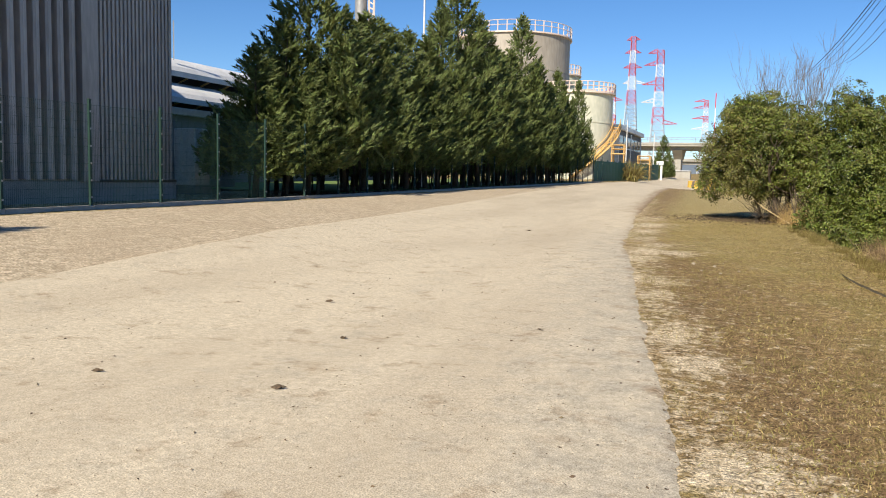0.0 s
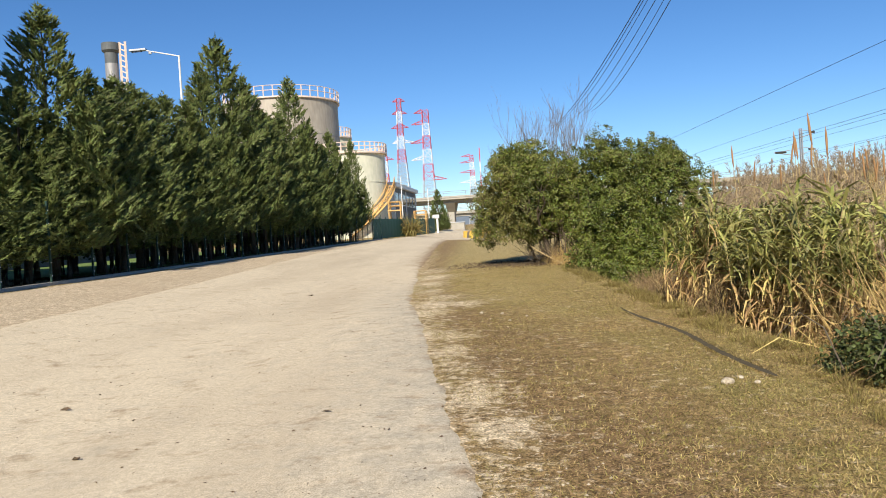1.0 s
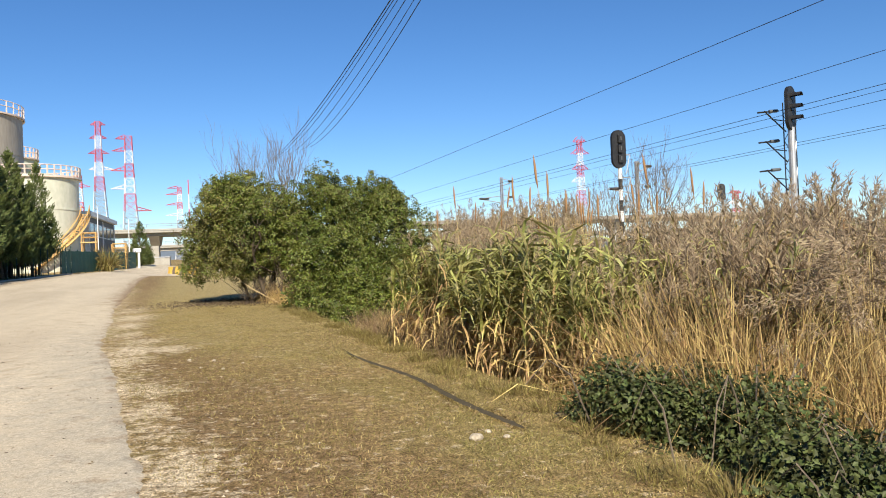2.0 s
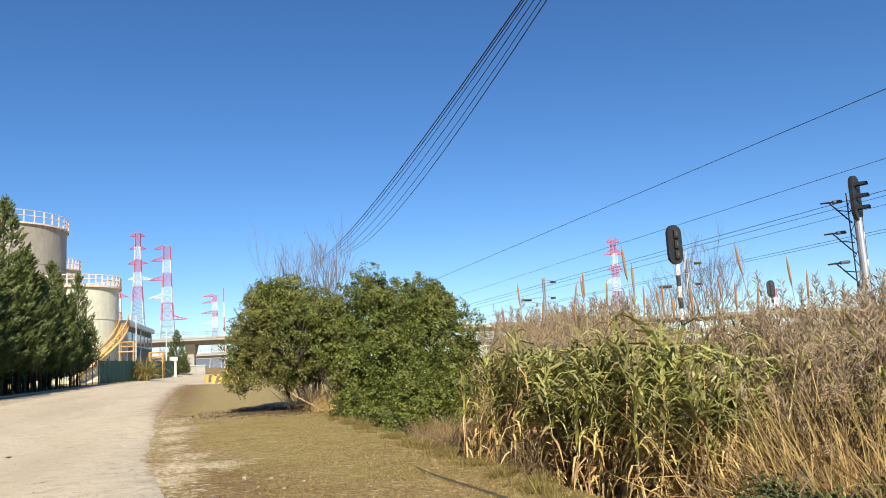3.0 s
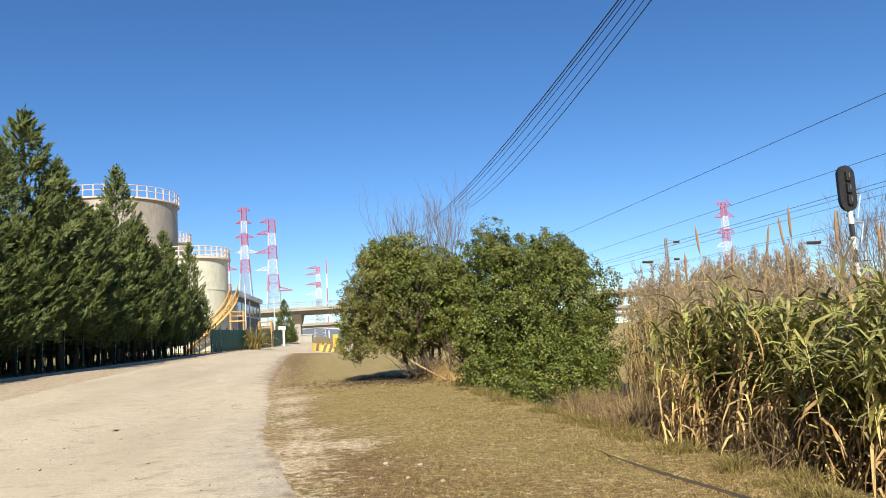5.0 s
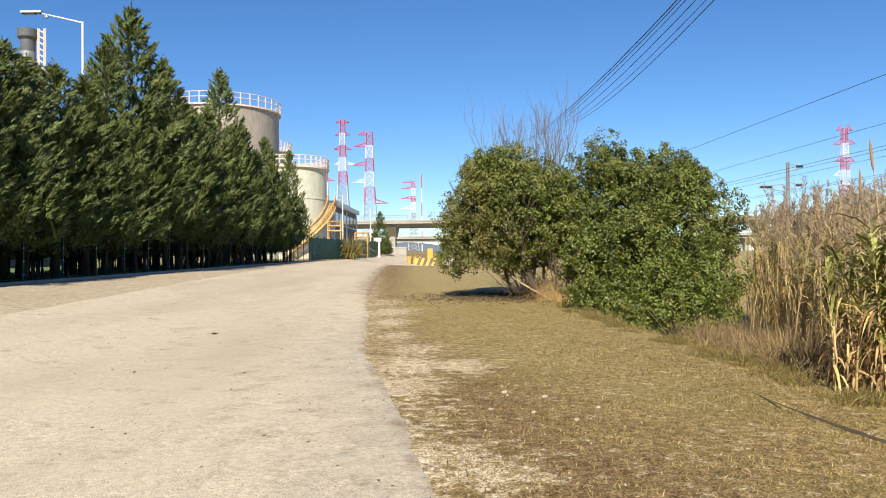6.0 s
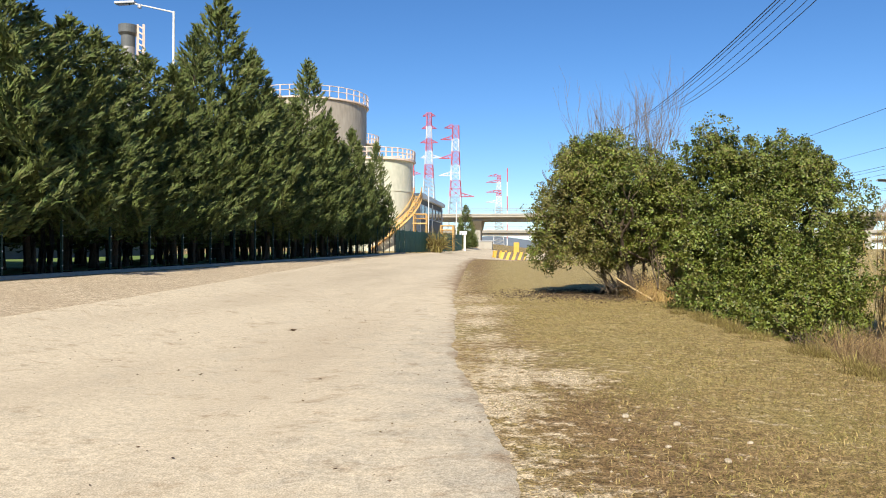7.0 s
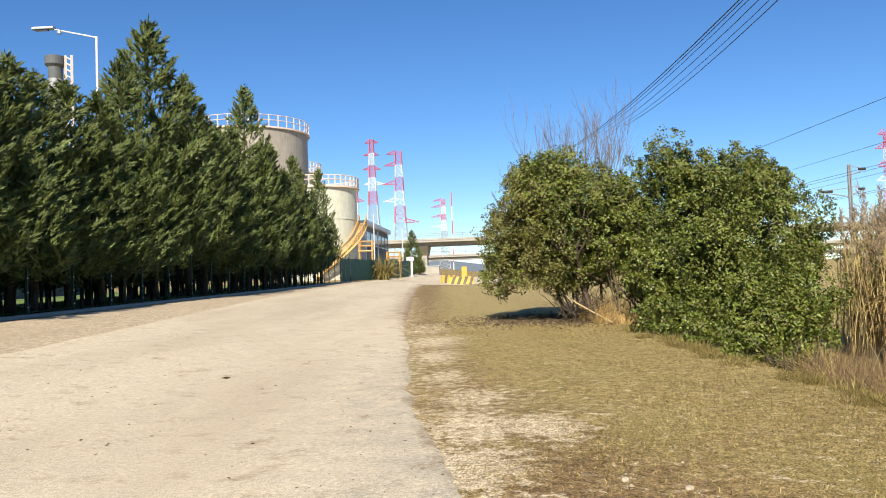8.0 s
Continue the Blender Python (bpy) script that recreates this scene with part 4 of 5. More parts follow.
pylon(102, 221, 35.2, (31.2, 27.5, 24, 20, 15), 1.2, 2.3, [(34.6, 1.6, s_, M_RED) for s_ in (-1, 1)] + [(31, 2.4, s_, M_RED) for s_ in (-1, 1)] + [(26.4, 1.9, s_, M_RED) for s_ in (-1, 1)] + [(22.6, 2.2, -1, M_PWHITE)], "red and white lattice pylon beyond the railway", 1, 0.07)
pylon(282, 400, 33, (28, 23, 17), 2.2, 3.6, [(32, 3, s_, M_RED) for s_ in (-1, 1)] + [(26, 4, s_, M_PWHITE) for s_ in (-1, 1)], "small far red and white pylon", 1, 0.2)


def mast(x, y, top):
    t = thing("radio_mast", x, y, 2, "thin red and white radio mast", "mast")
    n = 6
    for k in range(n):
        bm = bmesh.new()
        beam(bm, (0, 0, (top - 2) * k / n), (0, 0, (top - 2) * (k + 1) / n), 0.35, 5)
        part("section", bm, (M_PWHITE, M_RED)[k % 2], t)


mast(-28.4, 600, 65)

# ---- far hills ----
def hills():
    n = 160
    X, Y, Z = [], [], []
    for r_, hh in ((1700, 0.0), (1900, 1.0), (2400, 1.3)):
        a = np.linspace(radians(20), radians(160), n)
        X.append(r_ * np.cos(a)); Y.append(r_ * np.sin(a))
        Z.append(hh * (26 + 12 * np.sin(a * 9) + 7 * np.sin(a * 23 + 1) + 3 * np.sin(a * 51)) - 5)
    tagged(grid_mesh("backdrop", np.array(X), np.array(Y), np.array(Z), M_HILL), "low hazy blue hills on the horizon", "hills", kind="structure")


hills()


# ---- railway: signals, masts and wires ----
def signal(x, y, z_base, z_bot, z_top, rz, label, banded, hoods):
    t = thing("railway_signal", x, y, z_base, label, "signal", "railway signals", rz=rz)
    zb, zt = z_bot - z_base, z_top - z_base
    w = (zt - zb) * 0.215
    bm = bmesh.new()
    n = 12
    ring = [(w * math.cos(math.pi * k / n), zt - w + w * math.sin(math.pi * k / n)) for k in range(n + 1)] + [(w * math.cos(math.pi + math.pi * k / n), zb + w + w * math.sin(math.pi + math.pi * k / n)) for k in range(n + 1)]
    A = [bm.verts.new((px, -0.06, pz)) for px, pz in ring]
    B = [bm.verts.new((px, 0.06, pz)) for px, pz in ring]
    bm.faces.new(list(reversed(A)))
    bm.faces.new(B)
    for k in range(len(A)):
        q = (k + 1) % len(A)
        bm.faces.new((A[k], B[k], B[q], A[q]))
    bmesh.ops.recalc_face_normals(bm, faces=bm.faces)
    head = part("backboard", bm, M_DARK, t, "black rounded backboard")
    for k in range(3):
        zz = zt - (zt - zb) * (0.24 + 0.26 * k)
        bm = bmesh.new()
        if hoods:
            for j in range(9):
                a0, a1 = math.pi * (j / 9) , math.pi * ((j + 1) / 9)
                v = [bm.verts.new(c) for c in ((0.14 * math.cos(a0), -0.06, zz + 0.14 * math.sin(a0)), (0.14 * math.cos(a1), -0.06, zz + 0.14 * math.sin(a1)), (0.13 * math.cos(a1), -0.42, zz + 0.12 * math.sin(a1)), (0.13 * math.cos(a0), -0.42, zz + 0.12 * math.sin(a0)))]
                bm.faces.new(v)
            part("hood", bm, M_DARK, head)
            bm = bmesh.new()
            beam(bm, (0, -0.062, zz), (0, -0.09, zz), 0.11, 14)
            part("lens", bm, M_GLASS, head)
        else:
            box(bm, -0.08, 0.12, -0.16, -0.06, zz - 0.16, zz + 0.16, 0.02)
            part("lamp_box", bm, M_DARK, head)
            bm = bmesh.new()
            box(bm, 0.0, 0.04, -0.175, -0.16, zz - 0.06, zz + 0.1)
            part("latch", bm, M_SHEDWALL, head)
    if banded:
        n = max(4, int(zb / 0.4))
        for k in range(n):
            bm = bmesh.new()
            beam(bm, (0.05, 0.02, zb * k / n), (0.05, 0.02, zb * (k + 1) / n), 0.085, 10)
            part("mast_band", bm, (M_WHITE, M_DARK)[k % 2], t)
    else:
        bm = bmesh.new()
        beam(bm, (0.05, 0.02, 0), (0.05, 0.02, zb + 0.1), 0.12, 12)
        part("mast", bm, M_GALV, t)
    for zz in (zb - 0.35, zb - 1.3, zb + 0.55):
        bm = bmesh.new()
        beam(bm, (0.05, 0.1, zz), (0.62, 0.1, zz), 0.025)
        beam(bm, (0.62, 0.1, zz), (0.42, 0.1, zz - 0.75), 0.02)
        part("ladder_bracket", bm, M_GALV, t)


signal(15.0, 31, 0.3, 4.9, 6.4, 10, "black railway signal back on a banded mast", True, False)
signal(19.75, 27, 0.3, 5.75, 7.32, 28, "black three-lamp railway signal on a grey mast", False, True)
signal(39.45, 60, 0.5, 5.45, 6.85, -18, "black railway signal far along the track", True, False)


def catenary_mast(x, y, top, label):
    z = 0.4
    t = thing("catenary_mast", x, y, z, label, "mast", "catenary masts")
    bm = bmesh.new()
    for dx, dy in ((-0.07, -0.07), (0.07, -0.07), (0.07, 0.07), (-0.07, 0.07)):
        beam(bm, (dx, dy, -0.3), (dx, dy, top - z), 0.04)
    part("upright", bm, M_GALV, t)
    for zz, reach in ((top - z - 0.3, 1.0), (top - z - 1.5, 0.9), (top - z - 1.6, -1.9)):
        bm = bmesh.new()
        beam(bm, (0, 0, zz - 0.35), (reach, 0, zz), 0.03)
        beam(bm, (0, 0, zz + 0.2), (reach, 0, zz), 0.025)
        part("bracket_arm", bm, M_GALV, t)
        bm = bmesh.new()
        beam(bm, (reach * 0.55, 0, zz), (reach * 0.95, 0, zz), 0.08, 8)
        part("insulator", bm, M_DARK, t)


def bracket_mast(x, y, top, label):
    """A lattice mast with three wire brackets on one side."""
    t = thing("bracket_mast", x, y, 0.3, label, "mast", "catenary masts")
    H = top - 0.3
    bm = bmesh.new()
    for dx, dy in ((-0.16, -0.12), (0.16, -0.12), (0.16, 0.12), (-0.16, 0.12)):
        beam(bm, (dx, dy, -0.3), (dx, dy, H), 0.028)
    n = int(H / 0.45)
    for k in range(n):
        z0, z1 = H * k / n, H * (k + 1) / n
        e = 0.16 if k % 2 else -0.16
        beam(bm, (e, -0.12, z0), (-e, -0.12, z1), 0.016)
        beam(bm, (-e, 0.12, z0), (e, 0.12, z1), 0.016)
    part("lattice", bm, M_DARK, t, "dark weathered steel lattice")
    for zz in (H - 0.35, H - 1.45, H - 2.5):
        bm = bmesh.new()
        beam(bm, (-0.16, 0, zz - 0.75), (-1.05, 0, zz), 0.03)
        beam(bm, (-0.16, 0, zz - 0.35), (-0.75, 0, zz - 0.3), 0.02)
        beam(bm, (-0.45, 0, zz + 0.02), (-1.35, 0, zz - 0.06), 0.03)
        part("bracket_arm", bm, M_DARK, t)
        bm = bmesh.new()
        beam(bm, (-0.5, 0, zz + 0.02), (-0.85, 0, zz - 0.01), 0.06, 8)
        part("insulator", bm, M_SHEDWALL, t)


bracket_mast(20.25, 27.7, 6.9, "dark lattice catenary mast with three wire brackets")
catenary_mast(20.3, 60, 7.6, "grey steel catenary mast beside the track")
catenary_mast(23.5, 45, 6.9, "grey steel catenary mast with dark insulators")
catenary_mast(17.0, 95, 8.0, "distant grey catenary mast")


def cable(name, x0, s_, z0, m, y0, y1, radius, sag_mid, sag, label, group, material=None):
    pts = []
    for k in range(25):
        y = y0 + (y1 - y0) * k / 24
        pts.append((x0 + s_ * y, y, z0 + m * y + sag * (y - sag_mid) ** 2))
    bm = bmesh.new()
    tube(bm, pts, [radius] * len(pts), 5)
    return tagged(part(name, bm, material or M_CABLE, None, "", True), label, "cable", group)


for w, r_ in ((0.0, 0.0105), (0.1, 0.008), (0.24, 0.007), (0.5, 0.008), (0.78, 0.007), (1.0, 0.0095)):
    cable("overhead_cable", 3.438 - 0.009 * w, -0.0294 + 0.053 * w, 6.42 + 0.45 * w, -0.0232 + 0.0035 * w, -20, 46, r_, 16, 0.0019 + 0.0003 * w, "black overhead cable in a loose bundle", "overhead cables")
for L, z in ((13.9, 7.0), (19.3, 7.0), (19.0, 6.0), (22.5, 6.6), (25.5, 6.9), (25.2, 5.9), (29, 6.4)):
    cable("contact_wire", L + 0.3, -0.07, z, 0.0, -20, 200, 0.0095, 0, 0.0, "thin dark catenary wire over the railway", "catenary wires")

# ---- bushes, reeds and grass beside the ditch ----
def lobes_cloud(rng, lobes, n, jitter=0.1, up=0.25):
    """Leaf places and directions on the skins of overlapping lobes."""
    vol = np.array([(l[3] * l[4] * l[5]) ** (2 / 3) for l in lobes])
    pick = rng.choice(len(lobes), n, p=vol / vol.sum())
    L = np.array(lobes)[pick]
    d = unit(rng.normal(size=(n, 3)))
    r = (1 - 0.45 * rng.uniform(size=n) ** 2.2)[:, None]
    pos = L[:, :3] + d * L[:, 3:] * r + rng.normal(scale=jitter, size=(n, 3))
    return pos, d + np.array([[0, 0, up]]) + rng.normal(scale=0.7, size=(n, 3))


def limbs(bm, rng, p, d, length, r, depth, spread=0.55, lift=0.25, kids=3):
    """Forking limbs."""
    n = 4
    pts, rad = [p], [r]
    for k in range(n):
        d = (d + Vector(rng.normal(scale=0.12, size=3)) + Vector((0, 0, lift * 0.12))).normalized()
        pts.append(pts[-1] + d * length / n)
        rad.append(r * (1 - 0.45 * (k + 1) / n))
    tube(bm, [tuple(q) for q in pts], rad, 5 if r > 0.015 else 3)
    if depth > 0:
        for k in range(kids):
            q = pts[rng.integers(2, n + 1)] if k else pts[-1]
            dd = (d + Vector(rng.normal(scale=spread, size=3)) + Vector((0, 0, lift))).normalized()
            limbs(bm, rng, q, dd, length * rng.uniform(0.55, 0.8), r * 0.6, depth - 1, spread, lift, kids)


def evergreen(x, y, seed, lobes, n, mix, label, stems, leaf=0.095):
    """A broad-leaved bush: leaves in rosettes at the shoots' ends, over crooked stems."""
    rng = np.random.default_rng(seed)
    z = float(h(x, y))
    t = thing("evergreen_bush", x, y, z, label, "bush")
    for k, (sx, sy, r) in enumerate(stems):
        bm = bmesh.new()
        limbs(bm, rng, Vector((sx, sy, -0.4)), Vector((rng.normal(scale=0.15), rng.normal(scale=0.15), 1)), 2.0, r, 3, 0.6, 0.2, 3)
        part("trunk" if k == 0 else "stem", bm, M_BARK, t)
    each = 24
    tip, out = lobes_cloud(rng, lobes, n // each * 3 // 2, 0.03, 0.1)
    cell = np.sin(tip[:, 0] * 3.1 + 2 * np.sin(tip[:, 2] * 2.3)) * np.sin(tip[:, 1] * 2.9 + tip[:, 2]) * np.sin(tip[:, 2] * 3.7 + tip[:, 0] * 1.3)
    keep = (tip[:, 2] > 0.05) & (rng.uniform(size=len(tip)) < np.clip(0.6 + 1.3 * cell, 0.06, 1))
    tip, out = tip[keep], unit(out[keep] + np.array([[0, 0, 0.35]]))
    m = len(tip)
    size = np.repeat(rng.uniform(0.1, 0.22, m), each)[:, None]
    off = unit(rng.normal(size=(m * each, 3)) + 0.55 * np.repeat(out, each, 0)) * size * rng.uniform(0.35, 1, (m * each, 1))
    pos = np.repeat(tip, each, 0) + off
    facing = unit(off) * 0.75 + np.repeat(out, each, 0) * 0.55 + rng.normal(scale=0.28, size=pos.shape) + np.array([[0, 0, 0.2]])
    share = mix + 0.5 * mix * np.sin(tip[:, 0] * 1.3 + tip[:, 2] * 0.8 + seed)
    old = rng.uniform(size=len(pos)) < np.repeat(np.clip(share + rng.normal(scale=0.25, size=m) * mix, 0.03, 1), each)
    leaf_cloud("foliage", pos[~old], facing[~old], leaf, leaf * 0.62, M_BUSH, rng, t, "", True)["kind"] = "stuff"
    leaf_cloud("olive_foliage", pos[old], facing[old], leaf * 0.85, leaf * 0.5, M_BUSH_OLD, rng, t, "duller olive leaves", True)["kind"] = "stuff"
    return t


def make_lobes(seed, n, c, R, lo, hi, small):
    rng = np.random.default_rng(seed)
    out = [(c[0], c[1], c[2], R[0] * 0.62, R[1] * 0.62, R[2] * 0.64)]
    for k in range(n):
        d = unit(rng.normal(size=(1, 3)))[0]
        q = rng.uniform(0.55, 0.78)
        r = rng.uniform(lo, hi)
        out.append((c[0] + d[0] * R[0] * q, c[1] + d[1] * R[1] * q, max(c[2] + d[2] * R[2] * q, small), r, r, r * 0.85))
    return out


evergreen(1.3, 36.2, 21, make_lobes(3, 70, (-0.3, -0.2, 3.0), (3.05, 2.9, 2.6), 0.55, 0.95, 1.15) + [(-1.9, -1.3, 1.9, 0.9, 0.9, 0.8), (-2.3, -0.7, 1.45, 0.8, 0.8, 0.6), (-2.3, 0.9, 1.4, 0.9, 0.9, 0.7), (-1.2, -1.6, 1.5, 0.8, 0.7, 0.55), (-2.4, -0.6, 2.6, 0.8, 0.8, 0.8), (-0.9, -2.2, 2.2, 0.9, 0.8, 0.8), (0.6, -2.4, 2.4, 0.9, 0.8, 0.8), (-1.3, -1.9, 3.2, 0.8, 0.8, 0.8), (0.1, -2.6, 3.6, 0.8, 0.8, 0.8), (1.3, -2.0, 2.9, 0.9, 0.8, 0.9)], 150000, 0.55, "large rounded evergreen bush, olive green with bare lower twigs", [(0.3, -2.0, 0.12), (-0.3, 0.6, 0.07), (0.6, -0.6, 0.07)])
evergreen(3.9, 34.4, 22, make_lobes(15, 54, (0.0, 0, 3.2), (2.05, 2.4, 3.15), 0.5, 0.9, 0.2) + [(-0.1, 0, 5.7, 0.6, 0.7, 0.65), (-1.1, -0.3, 5.0, 0.6, 0.7, 0.6), (1.1, -0.2, 5.1, 0.6, 0.7, 0.6), (-0.6, -3.0, 1.0, 1.0, 1.0, 1.0), (0.6, -3.3, 1.0, 1.0, 1.0, 1.0), (-1.2, -4.4, 0.9, 0.9, 0.9, 0.9), (0, -1.2, 0.9, 1.5, 1.5, 0.9), (-0.6, -5.6, 0.6, 0.8, 0.9, 0.7), (-0.1, -6.9, 0.35, 0.6, 0.7, 0.5), (0.5, -4.6, 1.5, 0.9, 0.9, 0.9), (0.3, -2.8, 2.6, 1.1, 1.0, 1.1), (-0.9, -2.2, 2.4, 0.9, 0.9, 1.0)], 120000, 0.2, "dense bright green evergreen bush beside the ditch", [(0, 0.5, 0.1), (-0.9, -0.8, 0.06)])
evergreen(6.25, 34.7, 23, make_lobes(16, 50, (0.0, 0, 3.0), (1.85, 2.2, 3.0), 0.5, 0.85, 0.1) + [(-0.1, 0.1, 5.5, 0.55, 0.6, 0.55), (1.1, 0.2, 4.6, 0.5, 0.5, 0.45), (-0.6, -3.4, 1.0, 1.0, 1.0, 1.0), (0.0, -2.8, 1.0, 1.0, 1.0, 1.0), (-1.0, -4.8, 0.9, 0.9, 0.9, 0.9), (0, -1.0, 0.9, 1.5, 1.5, 0.9), (-1.3, -6.0, 0.6, 0.8, 0.9, 0.7), (-0.2, -4.2, 1.9, 0.9, 0.9, 1.0), (-0.8, -3.2, 3.0, 0.9, 0.9, 1.0)], 105000, 0.22, "dense green evergreen bush leaning over the ditch", [(0, 0.2, 0.09), (0.6, -0.4, 0.05)])


def bare_tree(x, y, H, seed, label, stems=5, r=0.05, depth=4, spread=0.35):
    rng = np.random.default_rng(seed)
    t = thing("bare_tree", x, y, float(h(x, y)), label, "tree")
    for k in range(stems):
        bm = bmesh.new()
        a = rng.uniform(0, 6.28)
        limbs(bm, rng, Vector((0.2 * math.cos(a), 0.2 * math.sin(a), -0.2)), Vector((0.12 * math.cos(a), 0.12 * math.sin(a), 1)), H * 0.38, r, depth, spread, 0.35, 3)
        part("stem", bm, M_TWIG, t)


bare_tree(1.7, 40.5, 8.2, 31, "leafless grey tree with fine upright twigs", 9, 0.038, 4, 0.15)
bare_tree(12.6, 27.5, 4.9, 32, "leafless grey-brown shrub among the reeds", 6, 0.03)
bare_tree(10.0, 30.0, 4.6, 33, "leafless brown shrub among the reeds", 6, 0.03)
bare_tree(20.0, 37.0, 6.4, 34, "leafless greyish tree beside the railway", 6, 0.04)
bare_tree(4.0, 150.0, 8.5, 35, "brown leafless tree under the viaduct", 7, 0.12)


def fallen_branch():
    t = thing("fallen_branch", 1.75, 33.3, float(h(1.75, 33.3)), "pale dry fallen branch leaning on twigs", "branch")
    bm = bmesh.new()
    tube(bm, [(0.1, 0, 0.03), (-0.35, 0.22, 0.3), (-0.8, 0.45, 0.58), (-1.1, 0.55, 0.8)], [0.03, 0.027, 0.022, 0.008], 6)
    part("bough", bm, M_STALK, t)
    bm = bmesh.new()
    tube(bm, [(0.1, 0, 0.05), (0.3, 0.15, 0.3), (0.5, 0.2, 0.5)], [0.028, 0.024, 0.01], 6)
    part("side_shoot", bm, M_STALK, t)


fallen_branch()


def twig_heap(x, y, seed, n, R, label):
    rng = np.random.default_rng(seed)
    t = thing("dead_twigs", x, y, float(h(x, y)), label, "twigs", kind="stuff")
    bm = bmesh.new()
    for k in range(n):
        a = rng.uniform(0, 6.28)
        p = Vector((rng.normal(scale=R * 0.5), rng.normal(scale=R * 0.5), rng.uniform(0, 0.5)))
        d = Vector((math.cos(a), math.sin(a), rng.uniform(0.1, 1.2))).normalized() * rng.uniform(0.4, 1.1)
        tube(bm, [tuple(p), tuple(p + d * 0.5 + Vector((0, 0, 0.05))), tuple(p + d)], [0.012, 0.009, 0.004], 3)
    part("twig", bm, M_BARK, t)


twig_heap(1.35, 34.4, 41, 120, 0.8, "tangle of dry grey twigs under the bush")
twig_heap(4.2, 25.6, 42, 90, 1.2, "dry twigs at the foot of the bush")


# ---- cane, reeds and dry grass ----
def cane(seed, stems, H, green, label, name, plume, leaf_l, leaf_w, lean, spread):
    rng = np.random.default_rng(seed)
    t = thing(name, 0, 0, 0, label, "reeds", "reed bed")
    bm = bmesh.new()
    gb, gd, gl, gdr = [], [], [], []
    sb, sd, sl, sdr = [], [], [], []
    pp, pd = [], []
    for k in range(stems):
        bx, by = rng.normal(scale=spread, size=2)
        hh = H * rng.uniform(0.75, 1.12)
        la = rng.uniform(0, 6.28)
        lv = np.array([math.cos(la), math.sin(la), 0]) * lean * rng.uniform(0.2, 1.3)
        path = lambda u: np.array([bx, by, 0]) + np.array([0, 0, hh * u]) + lv * hh * u ** 1.6
        tube(bm, [tuple(path(u) - (0, 0, 0.1 * (u == 0))) for u in (0, 0.35, 0.7, 1.0)], [0.013, 0.012, 0.009, 0.004], 4)
        n = rng.integers(28, 40)
        for j in range(n):
            u = 0.18 + 0.8 * (j + rng.uniform(0, 1)) / n
            a = la + math.pi * (j % 2) + rng.normal(scale=0.6)
            d = np.array([math.cos(a), math.sin(a), rng.uniform(0.7, 2.2)])
            L = leaf_l * rng.uniform(0.6, 1.15)
            if rng.uniform() < green * min(1.0, max(0.0, (u - 0.46) * 3.4)):
                gb.append(path(u)); gd.append(d); gl.append(L); gdr.append(rng.uniform(0.35, 1.0))
            else:
                d[2] = rng.uniform(-0.9, 0.5)
                sb.append(path(u)); sd.append(d); sl.append(L * 0.85); sdr.append(rng.uniform(0.6, 1.8))
        if rng.uniform() < plume:
            m = 34
            u = rng.uniform(0, 1, m)
            pp.append(path(1.0)[None] + np.stack([rng.normal(scale=0.012, size=m), rng.normal(scale=0.012, size=m), 0.32 * u], 1) + lv[None] * 0.3 * u[:, None])
            pd.append(np.stack([rng.normal(scale=0.5, size=m), rng.normal(scale=0.5, size=m), rng.uniform(0.3, 1.2, m)], 1) + lv[None])
    tagged(part("stalk", bm, M_STALK if green > 0.3 else M_DRYBROWN, t), kind="stuff")
    if gb:
        tagged(blades("green_leaf_mass", np.array(gb), np.array(gd), np.array(gdr), np.array(gl), leaf_w, M_CANE, rng, t, "yellow-green arching leaves"), kind="stuff")
    blades("dry_leaf_mass", np.array(sb), np.array(sd), np.array(sdr), np.array(sl), leaf_w * 0.8, M_STRAW if green > 0.3 else M_DRYBROWN, rng, t, "withered straw leaves")["kind"] = "stuff"
    if pp:
        leaf_cloud("plume_mass", np.concatenate(pp), np.concatenate(pd), 0.13, 0.018, M_PLUME, rng, t, "feathery seed plumes")["kind"] = "stuff"
    return t


def tuft(seed, n, H, material, label, name="dry_grass_tuft", spread=0.28, droop=0.5, width=0.012, lean=0.35):
    rng = np.random.default_rng(seed)
    t = thing(name, 0, 0, 0, label, "grass", "dry grass")
    a = rng.uniform(0, 6.28, n)
    r = spread * np.sqrt(rng.uniform(0, 1, n))
    base = np.stack([r * np.cos(a), r * np.sin(a), np.full(n, -0.05)], 1)
    d = np.stack([lean * np.cos(a) + rng.normal(scale=0.22, size=n), lean * np.sin(a) + rng.normal(scale=0.22, size=n), np.full(n, 1.0)], 1)
    blades("blade_mass", base, d, rng.uniform(0.05, droop, n), H * rng.uniform(0.5, 1.15, n), width, material, rng, t)["kind"] = "stuff"
    return t


def scatter(proto_list, places, rs, zoff=0.0, first=True):
    """Sets the models at the places (x, y, scale), the first ones themselves, then copies."""
    for i, (x, y, k) in enumerate(places):
        m = pose(x, y, float(h(x, y)) + zoff, rs.uniform(-7, 7), rs.uniform(-7, 7), rs.uniform(0, 360)) @ Matrix.Diagonal((k, k, k, 1))
        p = proto_list[i % len(proto_list)]
        if i < len(proto_list):
            p.matrix_basis = m
        else:
            s_ = p.scale
            copy_thing(p, m @ Matrix.Diagonal((1 / s_[0], 1 / s_[1], 1 / s_[2], 1)))


rs = random.Random(9)


def bank_at(y):
    return float(np.interp(y, BANK_Y, BANK_X))


